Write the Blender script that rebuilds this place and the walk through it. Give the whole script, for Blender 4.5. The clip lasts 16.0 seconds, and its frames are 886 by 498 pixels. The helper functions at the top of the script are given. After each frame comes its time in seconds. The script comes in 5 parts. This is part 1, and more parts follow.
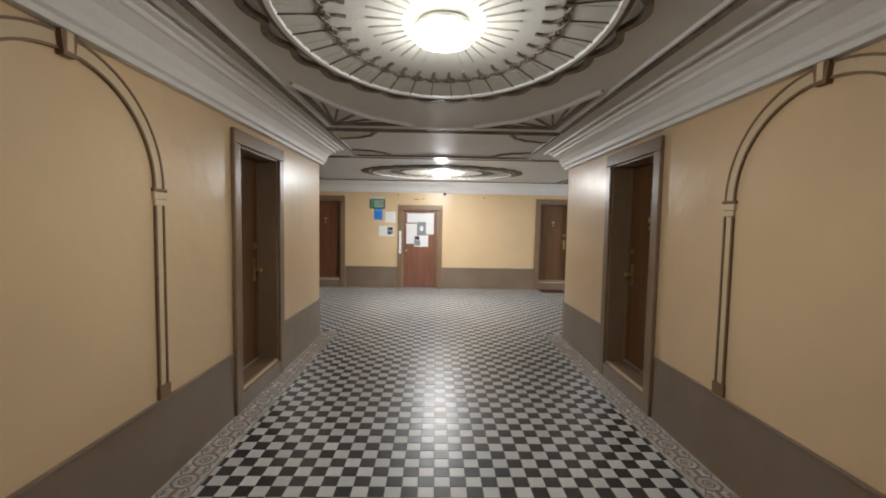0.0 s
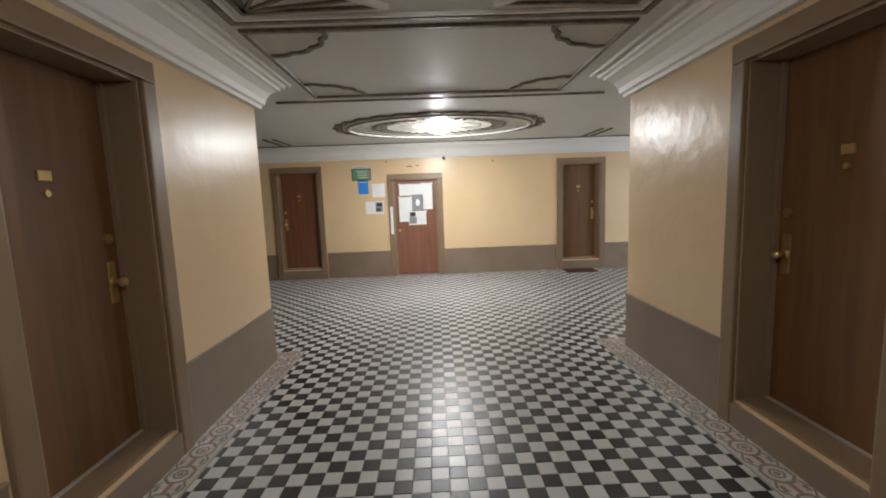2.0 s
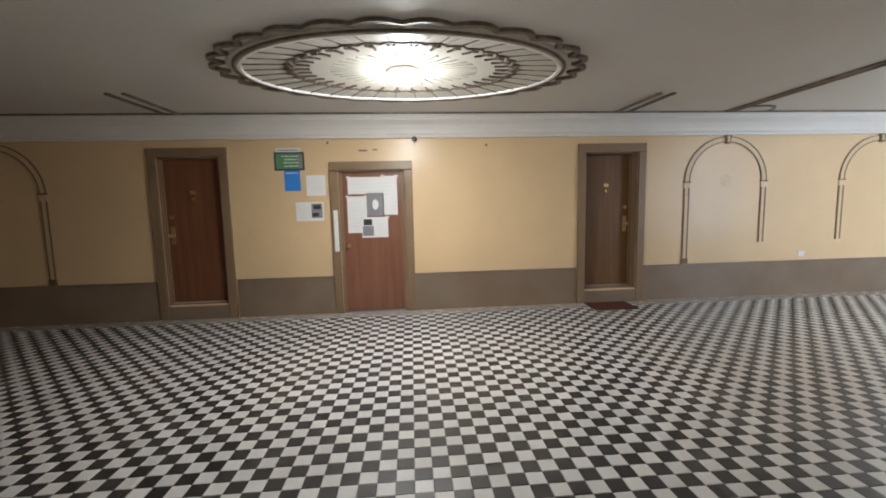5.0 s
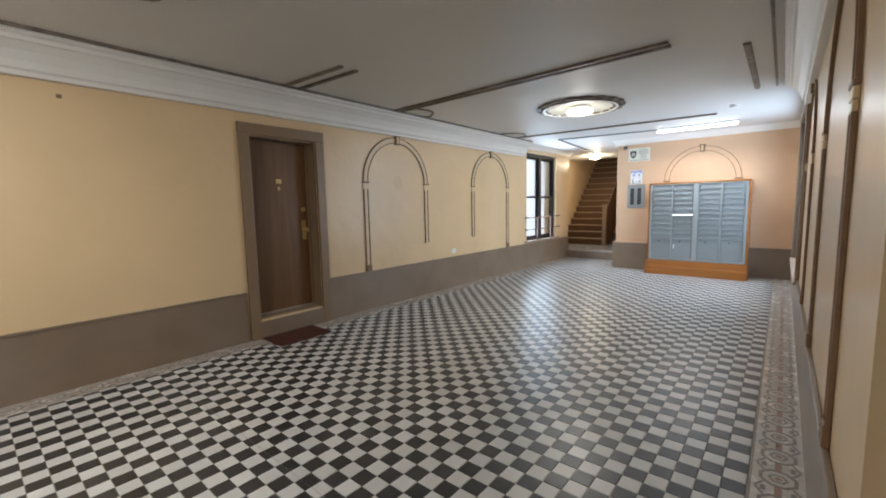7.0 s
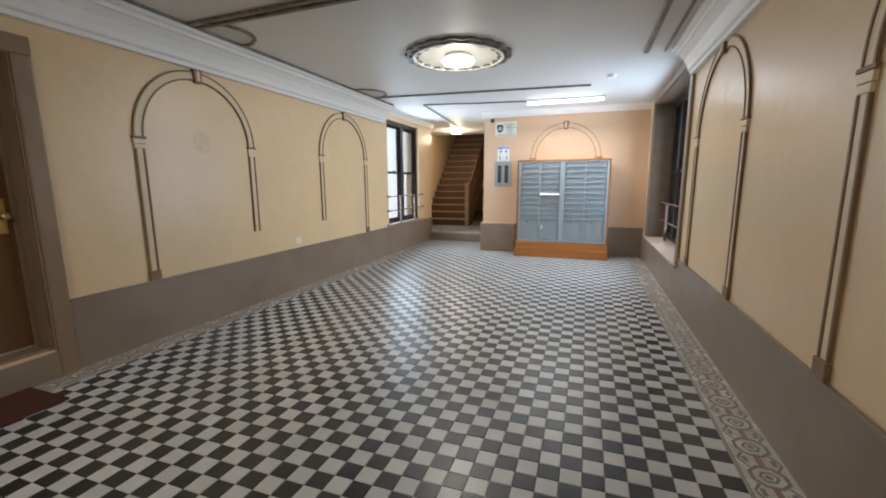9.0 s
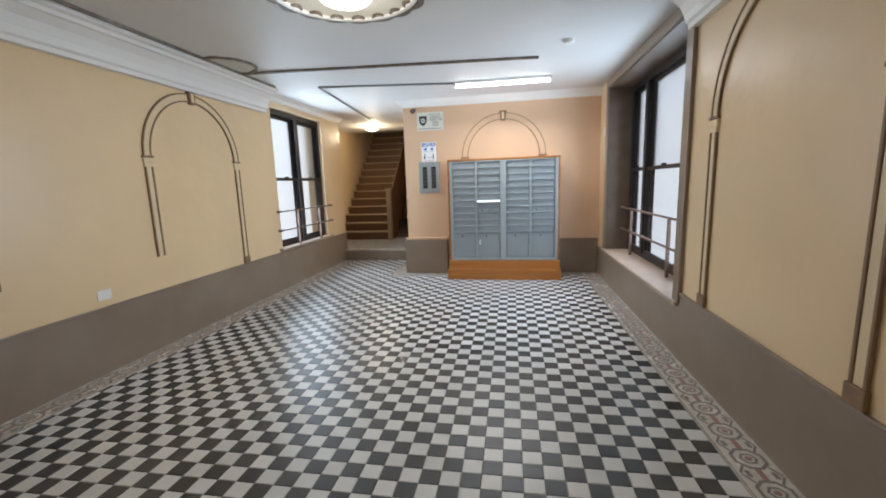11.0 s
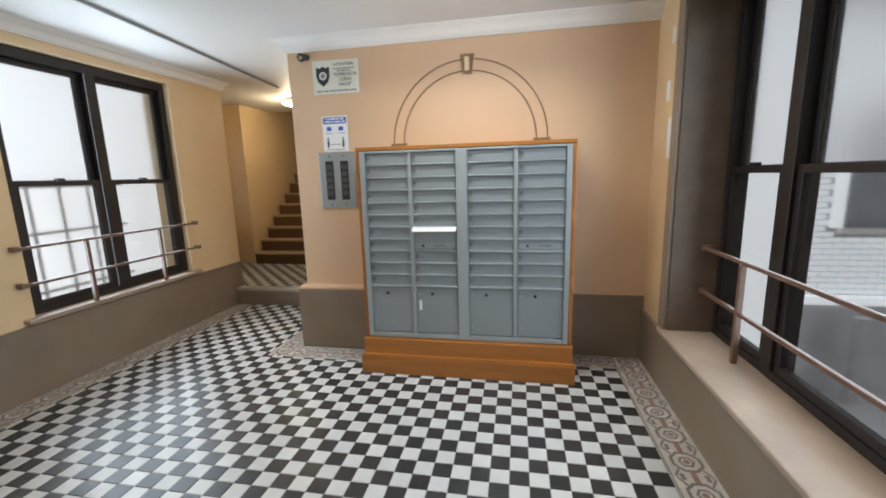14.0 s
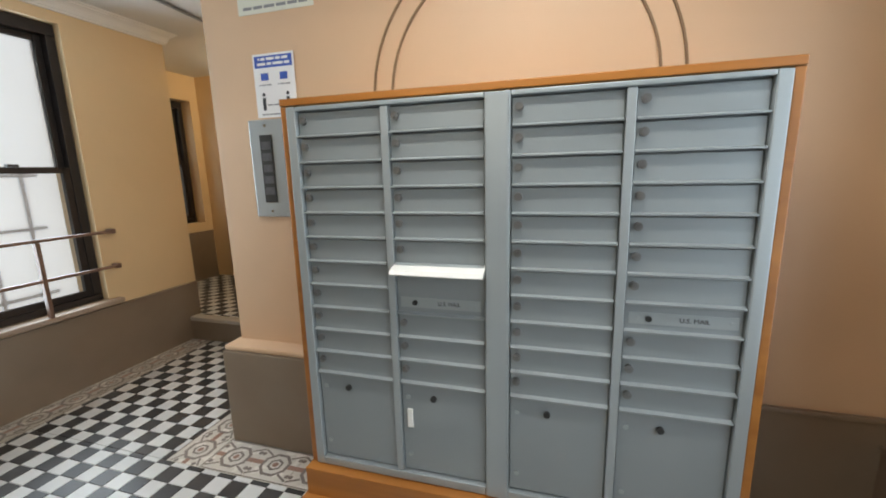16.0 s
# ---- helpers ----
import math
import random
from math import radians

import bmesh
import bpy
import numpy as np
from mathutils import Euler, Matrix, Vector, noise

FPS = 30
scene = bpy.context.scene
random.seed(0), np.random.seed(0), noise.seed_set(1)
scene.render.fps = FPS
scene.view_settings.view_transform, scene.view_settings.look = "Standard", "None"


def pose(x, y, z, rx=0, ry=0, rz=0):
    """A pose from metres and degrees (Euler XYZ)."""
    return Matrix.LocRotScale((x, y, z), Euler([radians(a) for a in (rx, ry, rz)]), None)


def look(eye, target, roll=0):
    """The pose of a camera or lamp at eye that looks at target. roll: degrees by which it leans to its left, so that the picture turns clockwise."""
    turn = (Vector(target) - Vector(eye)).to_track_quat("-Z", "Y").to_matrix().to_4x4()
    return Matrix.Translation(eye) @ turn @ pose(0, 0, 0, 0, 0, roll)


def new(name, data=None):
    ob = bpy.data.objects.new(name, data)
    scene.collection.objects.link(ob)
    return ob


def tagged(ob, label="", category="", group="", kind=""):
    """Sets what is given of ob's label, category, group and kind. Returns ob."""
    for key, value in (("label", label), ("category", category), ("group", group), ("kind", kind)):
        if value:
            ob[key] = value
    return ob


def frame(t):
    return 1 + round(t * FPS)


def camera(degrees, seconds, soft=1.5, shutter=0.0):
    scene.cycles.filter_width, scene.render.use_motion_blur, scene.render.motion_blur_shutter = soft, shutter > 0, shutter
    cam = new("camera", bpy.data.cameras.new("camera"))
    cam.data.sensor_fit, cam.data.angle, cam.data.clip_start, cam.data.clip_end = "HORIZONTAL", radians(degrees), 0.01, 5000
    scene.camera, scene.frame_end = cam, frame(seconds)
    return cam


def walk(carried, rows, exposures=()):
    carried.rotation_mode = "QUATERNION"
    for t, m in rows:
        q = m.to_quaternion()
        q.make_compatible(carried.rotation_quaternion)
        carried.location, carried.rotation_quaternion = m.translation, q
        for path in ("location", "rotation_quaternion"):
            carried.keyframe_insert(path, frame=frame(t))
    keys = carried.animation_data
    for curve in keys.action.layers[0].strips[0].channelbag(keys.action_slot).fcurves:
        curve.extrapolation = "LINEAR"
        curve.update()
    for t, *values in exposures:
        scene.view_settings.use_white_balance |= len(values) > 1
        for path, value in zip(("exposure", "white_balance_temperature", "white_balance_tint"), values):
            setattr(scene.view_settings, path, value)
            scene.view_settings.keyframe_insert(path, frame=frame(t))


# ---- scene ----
cam = camera(95.2, 16.0, soft=1.9)
PATH = [
    (0, (-0.118, 0.091, 1.653), (-0.08, 2.087, 1.534), 1.0),
    (0.5, (-0.13, 0.563, 1.607), (-0.075, 2.555, 1.434), -0.4),
    (1, (-0.118, 1.013, 1.593), (-0.063, 3.008, 1.454), -0.9),
    (1.5, (-0.076, 1.474, 1.585), (-0.094, 3.463, 1.378), -0.5),
    (2, (-0.128, 1.983, 1.54), (-0.094, 3.969, 1.309), -2.1),
    (2.5, (-0.07, 2.467, 1.537), (-0.093, 4.456, 1.326), -0.8),
    (3, (-0.09, 2.91, 1.51), (-0.039, 4.902, 1.335), -1.3),
    (3.2, (-0.079, 3.11, 1.51), (-0.025, 5.098, 1.304), -2.1),
    (5.3, (0.038, 5.008, 1.49), (0.244, 6.987, 1.284), -0.7),
    (5.5, (0.051, 5.176, 1.495), (0.405, 7.132, 1.28), -1.3),
    (6, (0.154, 5.511, 1.475), (0.862, 7.374, 1.314), -0.5),
    (6.5, (0.345, 5.835, 1.468), (1.497, 7.46, 1.295), -0.0),
    (7, (0.524, 6.151, 1.441), (2.046, 7.431, 1.228), -1.2),
    (7.5, (0.789, 6.393, 1.417), (2.461, 7.473, 1.217), -1.1),
    (8, (1.069, 6.641, 1.411), (2.852, 7.521, 1.192), -0.1),
    (8.5, (1.371, 6.857, 1.394), (3.238, 7.537, 1.162), -0.4),
    (9, (1.689, 6.979, 1.391), (3.55, 7.637, 1.067), -0.3),
    (9.5, (2.057, 7.202, 1.394), (3.976, 7.664, 1.068), -1.4),
    (10, (2.501, 7.254, 1.406), (4.446, 7.616, 1.116), -0.9),
    (10.2, (2.667, 7.293, 1.381), (4.608, 7.673, 1.087), -1.4),
    (12.3, (4.7, 7.281, 1.595), (6.655, 7.51, 1.242), -2.3),
    (12.5, (4.915, 7.251, 1.592), (6.872, 7.478, 1.251), -2.0),
    (13, (5.397, 7.167, 1.569), (7.355, 7.393, 1.229), -2.7),
    (13.5, (5.902, 7.077, 1.568), (7.86, 7.331, 1.253), -2.7),
    (14, (6.416, 7.0, 1.56), (8.351, 7.365, 1.207), -1.6),
    (14.5, (6.879, 6.99, 1.548), (8.808, 7.395, 1.204), -2.1),
    (15, (7.347, 6.989, 1.535), (9.243, 7.53, 1.199), -0.1),
    (15.5, (7.735, 7.112, 1.545), (9.621, 7.666, 1.178), -1.5),
    (16, (8.061, 7.21, 1.512), (9.946, 7.763, 1.14), -1.4),
]
walk(cam, [(t, look(eye, target, roll)) for t, eye, target, roll in PATH],
     [(0.0, 0.75, 6000, 10), (3.2, 0.82, 5950, 10), (5.5, 0.27, 6150, 10), (8.0, 0.05, 6250, 10), (10.0, -0.05, 6350, 10), (12.5, -0.35, 6550, 10), (14.0, -0.5, 6900, 10), (16.0, -0.6, 7250, 10)])

# ---------------------------------------------------------------- world, sun, lamps
world = bpy.data.worlds.new("world")
scene.world = world
world.use_nodes = True
wn = world.node_tree
sky = wn.nodes.new("ShaderNodeTexSky")
sky.sky_type = "NISHITA"
sky.sun_disc = False
sky.sun_elevation = radians(50)
sky.sun_rotation = radians(160)
sky.altitude = 50
sky.dust_density = 4.0
wn.nodes["Background"].inputs["Strength"].default_value = 0.12
wn.links.new(sky.outputs["Color"], wn.nodes["Background"].inputs["Color"])
sun = new("sun", bpy.data.lights.new("sun", "SUN"))
sun.data.energy, sun.data.angle, sun.data.color = 0.5, radians(12), (1.0, 0.97, 0.92)
sun.matrix_world = look((0, 0, 20), (2, 6, 10))


def area(name, m, w, h, watts, colour):
    d = bpy.data.lights.new(name, "AREA")
    d.shape, d.size, d.size_y, d.energy, d.color = "RECTANGLE", w, h, watts, colour
    d.spread = radians(150)
    ob = new(name, d)
    ob.matrix_world = m
    return ob


def bulb(name, x, y, z, watts, colour, radius=0.1):
    d = bpy.data.lights.new(name, "POINT")
    d.energy, d.color, d.shadow_soft_size = watts, colour, radius
    ob = new(name, d)
    ob.location = (x, y, z)
    return ob


CEIL = 2.75
SOUTH, NORTH, EAST = 5.98, 10.57, 9.87
WARM, COOL, SKYC = (1.0, 0.86, 0.66), (0.93, 0.97, 1.0), (0.66, 0.82, 1.0)
ROSE_C, ROSE_N, ROSE_M = (-0.09, 2.36), (0.0, 8.62), (6.12, 8.36)


def disc_lamp(name, x, y, z, watts, colour):
    d = bpy.data.lights.new(name, "AREA")
    d.shape, d.size, d.energy, d.color = "DISK", 0.28, watts, colour
    ob = new(name, d)
    ob.location = (x, y, z)
    return ob


LAMP_C = (1.0, 0.965, 0.90)
for key, c, watts, colour in (("corridor", ROSE_C, 13, LAMP_C), ("hall", ROSE_N, 62, LAMP_C), ("mail_bay", ROSE_M, 22, (1.0, 0.94, 0.83))):
    disc_lamp("lamp_" + key, *c, CEIL - 0.125, watts * 0.65, colour)
    bulb("lamp_glow_" + key, *c, CEIL - 0.19, watts * {"corridor": 0.7, "hall": 0.62, "mail_bay": 0.4}[key], colour, 0.12)
bulb("lamp_stair", 12.2, 10.3, CEIL - 0.2, 30, (1.0, 0.84, 0.58))
area("lamp_tube", pose(8.93, 7.4, CEIL - 0.085), 0.05, 1.2, 26, COOL)
area("daylight_south", pose(8.1, 5.735, 1.55, 90, 0, 0), 1.9, 1.9, 58, SKYC)
area("daylight_north", pose(9.48, 10.625, 1.6, -90, 0, 0), 1.4, 1.9, 72, SKYC)

# ---------------------------------------------------------------- materials


def mat(name, colour, rough=0.6, var=0.12, scale=6.0, bump=0.1, fine=60.0, metal=0.0, coat=0.0, stain=None, stain_scale=1.2, stain_amount=0.3, rand=0.0, rvar=1.0, wave=None):
    m = bpy.data.materials.new(name)
    m.use_nodes = True
    t = m.node_tree
    b = t.nodes["Principled BSDF"]
    b.inputs["Metallic"].default_value = metal
    b.inputs["Coat Weight"].default_value = coat
    b.inputs["Coat Roughness"].default_value = 0.25
    co = t.nodes.new("ShaderNodeTexCoord")
    geo = t.nodes.new("ShaderNodeNewGeometry")
    n1 = t.nodes.new("ShaderNodeTexNoise")
    n1.inputs["Scale"].default_value, n1.inputs["Detail"].default_value = scale, 3
    n2 = t.nodes.new("ShaderNodeTexNoise")
    n2.inputs["Scale"].default_value, n2.inputs["Detail"].default_value = fine, 3
    t.links.new(geo.outputs["Position"], n1.inputs["Vector"])
    t.links.new(geo.outputs["Position"], n2.inputs["Vector"])
    ramp = t.nodes.new("ShaderNodeMapRange")
    ramp.inputs["From Min"].default_value, ramp.inputs["From Max"].default_value = 0.05, 0.95
    ramp.inputs["To Min"].default_value, ramp.inputs["To Max"].default_value = 1 - 1.6 * var, 1 + 1.6 * var
    t.links.new(n1.outputs["Fac"], ramp.inputs["Value"])
    mix = t.nodes.new("ShaderNodeMix")
    mix.data_type, mix.blend_type = "RGBA", "MULTIPLY"
    mix.inputs["Factor"].default_value = 1.0
    mix.inputs[6].default_value = (*colour, 1)
    t.links.new(ramp.outputs["Result"], mix.inputs[7])
    out = mix.outputs[2]
    if stain:
        n3 = t.nodes.new("ShaderNodeTexNoise")
        n3.inputs["Scale"].default_value, n3.inputs["Detail"].default_value, n3.inputs["Roughness"].default_value = stain_scale, 4, 0.5
        t.links.new(geo.outputs["Position"], n3.inputs["Vector"])
        r3 = t.nodes.new("ShaderNodeMapRange")
        r3.inputs["From Min"].default_value, r3.inputs["From Max"].default_value = 0.4, 0.85
        r3.inputs["To Max"].default_value = stain_amount
        t.links.new(n3.outputs["Fac"], r3.inputs["Value"])
        mx = t.nodes.new("ShaderNodeMix")
        mx.data_type = "RGBA"
        mx.inputs[7].default_value = (*stain, 1)
        t.links.new(r3.outputs["Result"], mx.inputs["Factor"])
        t.links.new(out, mx.inputs[6])
        out = mx.outputs[2]
    if rand:
        add = t.nodes.new("ShaderNodeMapRange")
        add.inputs["To Min"].default_value, add.inputs["To Max"].default_value = 1 - rand, 1 + rand
        t.links.new(geo.outputs["Random Per Island"], add.inputs["Value"])
        mr = t.nodes.new("ShaderNodeMix")
        mr.data_type, mr.blend_type = "RGBA", "MULTIPLY"
        mr.inputs["Factor"].default_value = 1.0
        t.links.new(out, mr.inputs[6])
        t.links.new(add.outputs["Result"], mr.inputs[7])
        out = mr.outputs[2]
    t.links.new(out, b.inputs["Base Color"])
    rr = t.nodes.new("ShaderNodeMapRange")
    rr.inputs["To Min"].default_value, rr.inputs["To Max"].default_value = max(0.02, rough - 0.08 * rvar), min(1, rough + 0.1 * rvar)
    t.links.new(n1.outputs["Fac"], rr.inputs["Value"])
    t.links.new(rr.outputs["Result"], b.inputs["Roughness"])
    if bump:
        sm = t.nodes.new("ShaderNodeMath")
        sm.operation = "ADD"
        t.links.new(n1.outputs["Fac"], sm.inputs[0])
        t.links.new(n2.outputs["Fac"], sm.inputs[1])
        if wave:
            n4 = t.nodes.new("ShaderNodeTexNoise")
            n4.inputs["Scale"].default_value, n4.inputs["Detail"].default_value = wave, 2
            t.links.new(geo.outputs["Position"], n4.inputs["Vector"])
            t.links.new(n4.outputs["Fac"], sm.inputs[0])
            soft = t.nodes.new("ShaderNodeMath")
            soft.operation = "MULTIPLY"
            soft.inputs[1].default_value = 0.06
            t.links.new(n2.outputs["Fac"], soft.inputs[0])
            t.links.new(soft.outputs["Value"], sm.inputs[1])
        bp = t.nodes.new("ShaderNodeBump")
        bp.inputs["Strength"].default_value, bp.inputs["Distance"].default_value = bump, 0.02
        t.links.new(sm.outputs["Value"], bp.inputs["Height"])
        t.links.new(bp.outputs["Normal"], b.inputs["Normal"])
    return m


def wood(name, dark, light, rough=0.4, axis=2, scale=9.0):
    m = bpy.data.materials.new(name)
    m.use_nodes = True
    t = m.node_tree
    b = t.nodes["Principled BSDF"]
    geo = t.nodes.new("ShaderNodeNewGeometry")
    mp = t.nodes.new("ShaderNodeMapping")
    s = [scale, scale, scale]
    s[axis] = scale * 0.06
    mp.inputs["Scale"].default_value = s
    t.links.new(geo.outputs["Position"], mp.inputs["Vector"])
    n = t.nodes.new("ShaderNodeTexNoise")
    n.inputs["Scale"].default_value, n.inputs["Detail"].default_value, n.inputs["Distortion"].default_value = 1.6, 8, 0.6
    t.links.new(mp.outputs["Vector"], n.inputs["Vector"])
    r = t.nodes.new("ShaderNodeValToRGB")
    r.color_ramp.elements[0].position, r.color_ramp.elements[1].position = 0.3, 0.75
    r.color_ramp.elements[0].color, r.color_ramp.elements[1].color = (*dark, 1), (*light, 1)
    t.links.new(n.outputs["Fac"], r.inputs["Fac"])
    t.links.new(r.outputs["Color"], b.inputs["Base Color"])
    b.inputs["Roughness"].default_value = rough
    bp = t.nodes.new("ShaderNodeBump")
    bp.inputs["Strength"].default_value, bp.inputs["Distance"].default_value = 0.12, 0.005
    t.links.new(n.outputs["Fac"], bp.inputs["Height"])
    t.links.new(bp.outputs["Normal"], b.inputs["Normal"])
    return m


def glow(name, colour, strength):
    m = bpy.data.materials.new(name)
    m.use_nodes = True
    b = m.node_tree.nodes["Principled BSDF"]
    b.inputs["Base Color"].default_value = (0.8, 0.8, 0.78, 1)
    b.inputs["Emission Color"].default_value = (*colour, 1)
    b.inputs["Emission Strength"].default_value = strength
    return m


def pane_glass(name, rough, tint):
    m = bpy.data.materials.new(name)
    m.use_nodes = True
    b = m.node_tree.nodes["Principled BSDF"]
    b.inputs["Base Color"].default_value = (*tint, 1)
    b.inputs["Transmission Weight"].default_value = 1.0
    b.inputs["Roughness"].default_value = rough
    b.inputs["IOR"].default_value = 1.12
    return m


WALL = mat("wall_paint", (0.74, 0.545, 0.32), 0.32, 0.05, 1.6, 0.30, 40, rvar=0.4, wave=5.0, stain=(0.64, 0.45, 0.26), stain_scale=0.8, stain_amount=0.12)
WALL_E = mat("wall_paint_peach", (0.66, 0.445, 0.285), 0.40, 0.05, 2.0, 0.15, 45, wave=5.0)
DADO = mat("dado_paint", (0.225, 0.163, 0.112), 0.31, 0.10, 3.0, 0.10, 40, wave=6.0, stain=(0.31, 0.26, 0.21), stain_scale=1.6, stain_amount=0.5)
FRAME = mat("door_frame_paint", (0.245, 0.165, 0.097), 0.34, 0.08, 5.0, 0.03, 30)
LINE = mat("brown_line_paint", (0.23, 0.138, 0.072), 0.5, 0.2, 14.0, 0.1, 60)
RELIEF = mat("cream_relief_paint", (0.70, 0.55, 0.34), 0.4, 0.06, 7.0, 0.1, 60)
CEILM = mat("ceiling_paint", (0.70, 0.69, 0.67), 0.55, 0.03, 1.5, 0.08, 30, stain=(0.60, 0.57, 0.52), stain_scale=0.7, stain_amount=0.3)
CORN = mat("cornice_paint", (0.80, 0.78, 0.74), 0.45, 0.03, 4.0, 0.06, 40)
GILT = mat("dark_gilt_paint", (0.13, 0.10, 0.075), 0.45, 0.35, 18.0, 0.3, 70, stain=(0.40, 0.36, 0.30), stain_scale=9.0, stain_amount=0.6)
PLASTER = mat("rose_plaster", (0.58, 0.565, 0.50), 0.5, 0.05, 6.0, 0.15, 40)
SILVER = mat("silver_bead_paint", (0.78, 0.77, 0.74), 0.3, 0.05, 9.0, 0.1, 40)
WHITE_T = mat("white_tile", (0.57, 0.57, 0.56), 0.33, 0.05, 9.0, 0.04, 70, stain=(0.55, 0.52, 0.47), stain_scale=1.3, stain_amount=0.35, rand=0.07)
BLACK_T = mat("black_tile", (0.026, 0.025, 0.026), 0.34, 0.25, 9.0, 0.04, 70, stain=(0.09, 0.085, 0.08), stain_scale=1.5, stain_amount=0.5, rand=0.25)
for tile_paint in (WHITE_T, BLACK_T):
    tile_paint.node_tree.nodes["Principled BSDF"].inputs["Specular IOR Level"].default_value = 0.55
GROUT = mat("grout", (0.30, 0.28, 0.25), 0.8, 0.15, 20.0, 0.2, 90)
BORDER = mat("border_tile", (0.60, 0.56, 0.50), 0.25, 0.08, 9.0, 0.04, 60, stain=(0.42, 0.38, 0.33), stain_scale=2.0, stain_amount=0.4)
INLAY = mat("border_inlay", (0.20, 0.165, 0.145), 0.3, 0.2, 12.0, 0.05, 60)
INLAY2 = mat("border_inlay_red", (0.30, 0.17, 0.13), 0.3, 0.2, 12.0, 0.05, 60)
DOOR = wood("dark_door_wood", (0.125, 0.060, 0.021), (0.195, 0.094, 0.034), 0.35)
DOOR_R = wood("red_door_wood", (0.145, 0.055, 0.028), (0.21, 0.085, 0.043), 0.3)
DOOR_M = wood("worn_door_paint", (0.20, 0.085, 0.05), (0.27, 0.12, 0.075), 0.35)
HONEY = wood("honey_wood", (0.30, 0.105, 0.02), (0.43, 0.165, 0.035), 0.35, axis=1)
STEEL = mat("mailbox_aluminium", (0.285, 0.315, 0.325), 0.40, 0.03, 5.0, 0.02, 90, metal=0.35)
STEEL_L = mat("mailbox_edge", (0.36, 0.395, 0.405), 0.36, 0.03, 5.0, 0.02, 90, metal=0.4)
BRASS = mat("worn_brass", (0.62, 0.45, 0.20), 0.3, 0.1, 20, 0.05, 60, metal=0.9)
CHROME = mat("dull_chrome", (0.46, 0.46, 0.46), 0.25, 0.1, 20, 0.02, 60, metal=1.0)
DARKM = mat("black_window_frame", (0.016, 0.012, 0.011), 0.4, 0.2, 12, 0.1, 60)
RAIL = mat("brown_rail_paint", (0.17, 0.095, 0.065), 0.38, 0.12, 14, 0.1, 60)
SILL = mat("sill_paint", (0.40, 0.30, 0.23), 0.4, 0.1, 8, 0.1, 50, stain=(0.25, 0.18, 0.13), stain_scale=3, stain_amount=0.5)
PAPER = mat("white_paper", (0.80, 0.80, 0.80), 0.7, 0.03, 5, 0.02, 40)
INK = mat("black_ink", (0.03, 0.03, 0.035), 0.6, 0.1, 20, 0.0)
INK_G = mat("grey_ink", (0.25, 0.25, 0.26), 0.6, 0.1, 20, 0.0)
GREEN = mat("green_print", (0.10, 0.26, 0.13), 0.5, 0.1, 9, 0.0)
BLUE = mat("blue_print", (0.04, 0.25, 0.75), 0.5, 0.05, 9, 0.0)
NAVY = mat("navy_print", (0.04, 0.10, 0.42), 0.5, 0.05, 9, 0.0)
CREAM_S = mat("cream_sign", (0.72, 0.72, 0.62), 0.45, 0.03, 9, 0.0)
PLASTIC_B = mat("black_plastic", (0.02, 0.02, 0.02), 0.35, 0.1, 20, 0.02)
PLASTIC_W = mat("white_plastic", (0.78, 0.77, 0.74), 0.35, 0.03, 9, 0.0)
MATM = mat("red_brown_mat", (0.085, 0.022, 0.013), 0.95, 0.3, 40, 0.6, 160)
CONC = mat("landing_stone", (0.42, 0.37, 0.31), 0.45, 0.1, 6, 0.1, 50)
TREAD = mat("stair_tread_marble", (0.36, 0.26, 0.165), 0.4, 0.1, 6, 0.05, 50)
RISER = mat("stair_riser_paint", (0.12, 0.06, 0.03), 0.5, 0.12, 6, 0.1, 50)
BRICKW_GLOW = mat("white_painted_brick_glow", (0.70, 0.72, 0.74), 0.7, 0.08, 6, 0.2, 40, rand=0.06)
# the bricks emit a little in place of daylight falling on them
BRICKW_GLOW.node_tree.nodes["Principled BSDF"].inputs["Emission Color"].default_value = (0.88, 0.94, 1.0, 1)
BRICKW_GLOW.node_tree.nodes["Principled BSDF"].inputs["Emission Strength"].default_value = 0.54
YARD_GLOW = mat("yard_render_glow", (0.78, 0.80, 0.82), 0.8, 0.05, 3, 0.2, 30)
# the render glows too, so the court looks daylit through the panes
YARD_GLOW.node_tree.nodes["Principled BSDF"].inputs["Emission Color"].default_value = (0.90, 0.95, 1.0, 1)
YARD_GLOW.node_tree.nodes["Principled BSDF"].inputs["Emission Strength"].default_value = 0.66
CONCG = mat("yard_concrete", (0.52, 0.52, 0.52), 0.85, 0.15, 3, 0.3, 30)
LAMPG = glow("lamp_glass", (1.0, 0.94, 0.80), 5.0)
LAMPS = glow("stair_lamp_glass", (1.0, 0.88, 0.62), 6.0)
TUBEG = glow("tube_glass", (0.95, 0.98, 1.0), 14.0)
FROST = pane_glass("frosted_glass", 0.45, (0.94, 0.97, 1.0))
HAZY = pane_glass("hazy_glass", 0.17, (0.94, 0.96, 0.98))
CLEAR = pane_glass("dusty_glass", 0.075, (0.90, 0.94, 0.97))
REVEAL = mat("dark_reveal_paint", (0.14, 0.096, 0.066), 0.35, 0.2, 6.0, 0.1, 50)
MORTAR = mat("court_mortar", (0.46, 0.46, 0.46), 0.85, 0.1, 6, 0.2, 40)
DARKG = mat("dull_far_glass", (0.27, 0.29, 0.31), 0.15, 0.1, 4, 0.0)
FENCE = mat("pale_fence_metal", (0.42, 0.40, 0.40), 0.5, 0.1, 9, 0.05)

# ---------------------------------------------------------------- building helpers


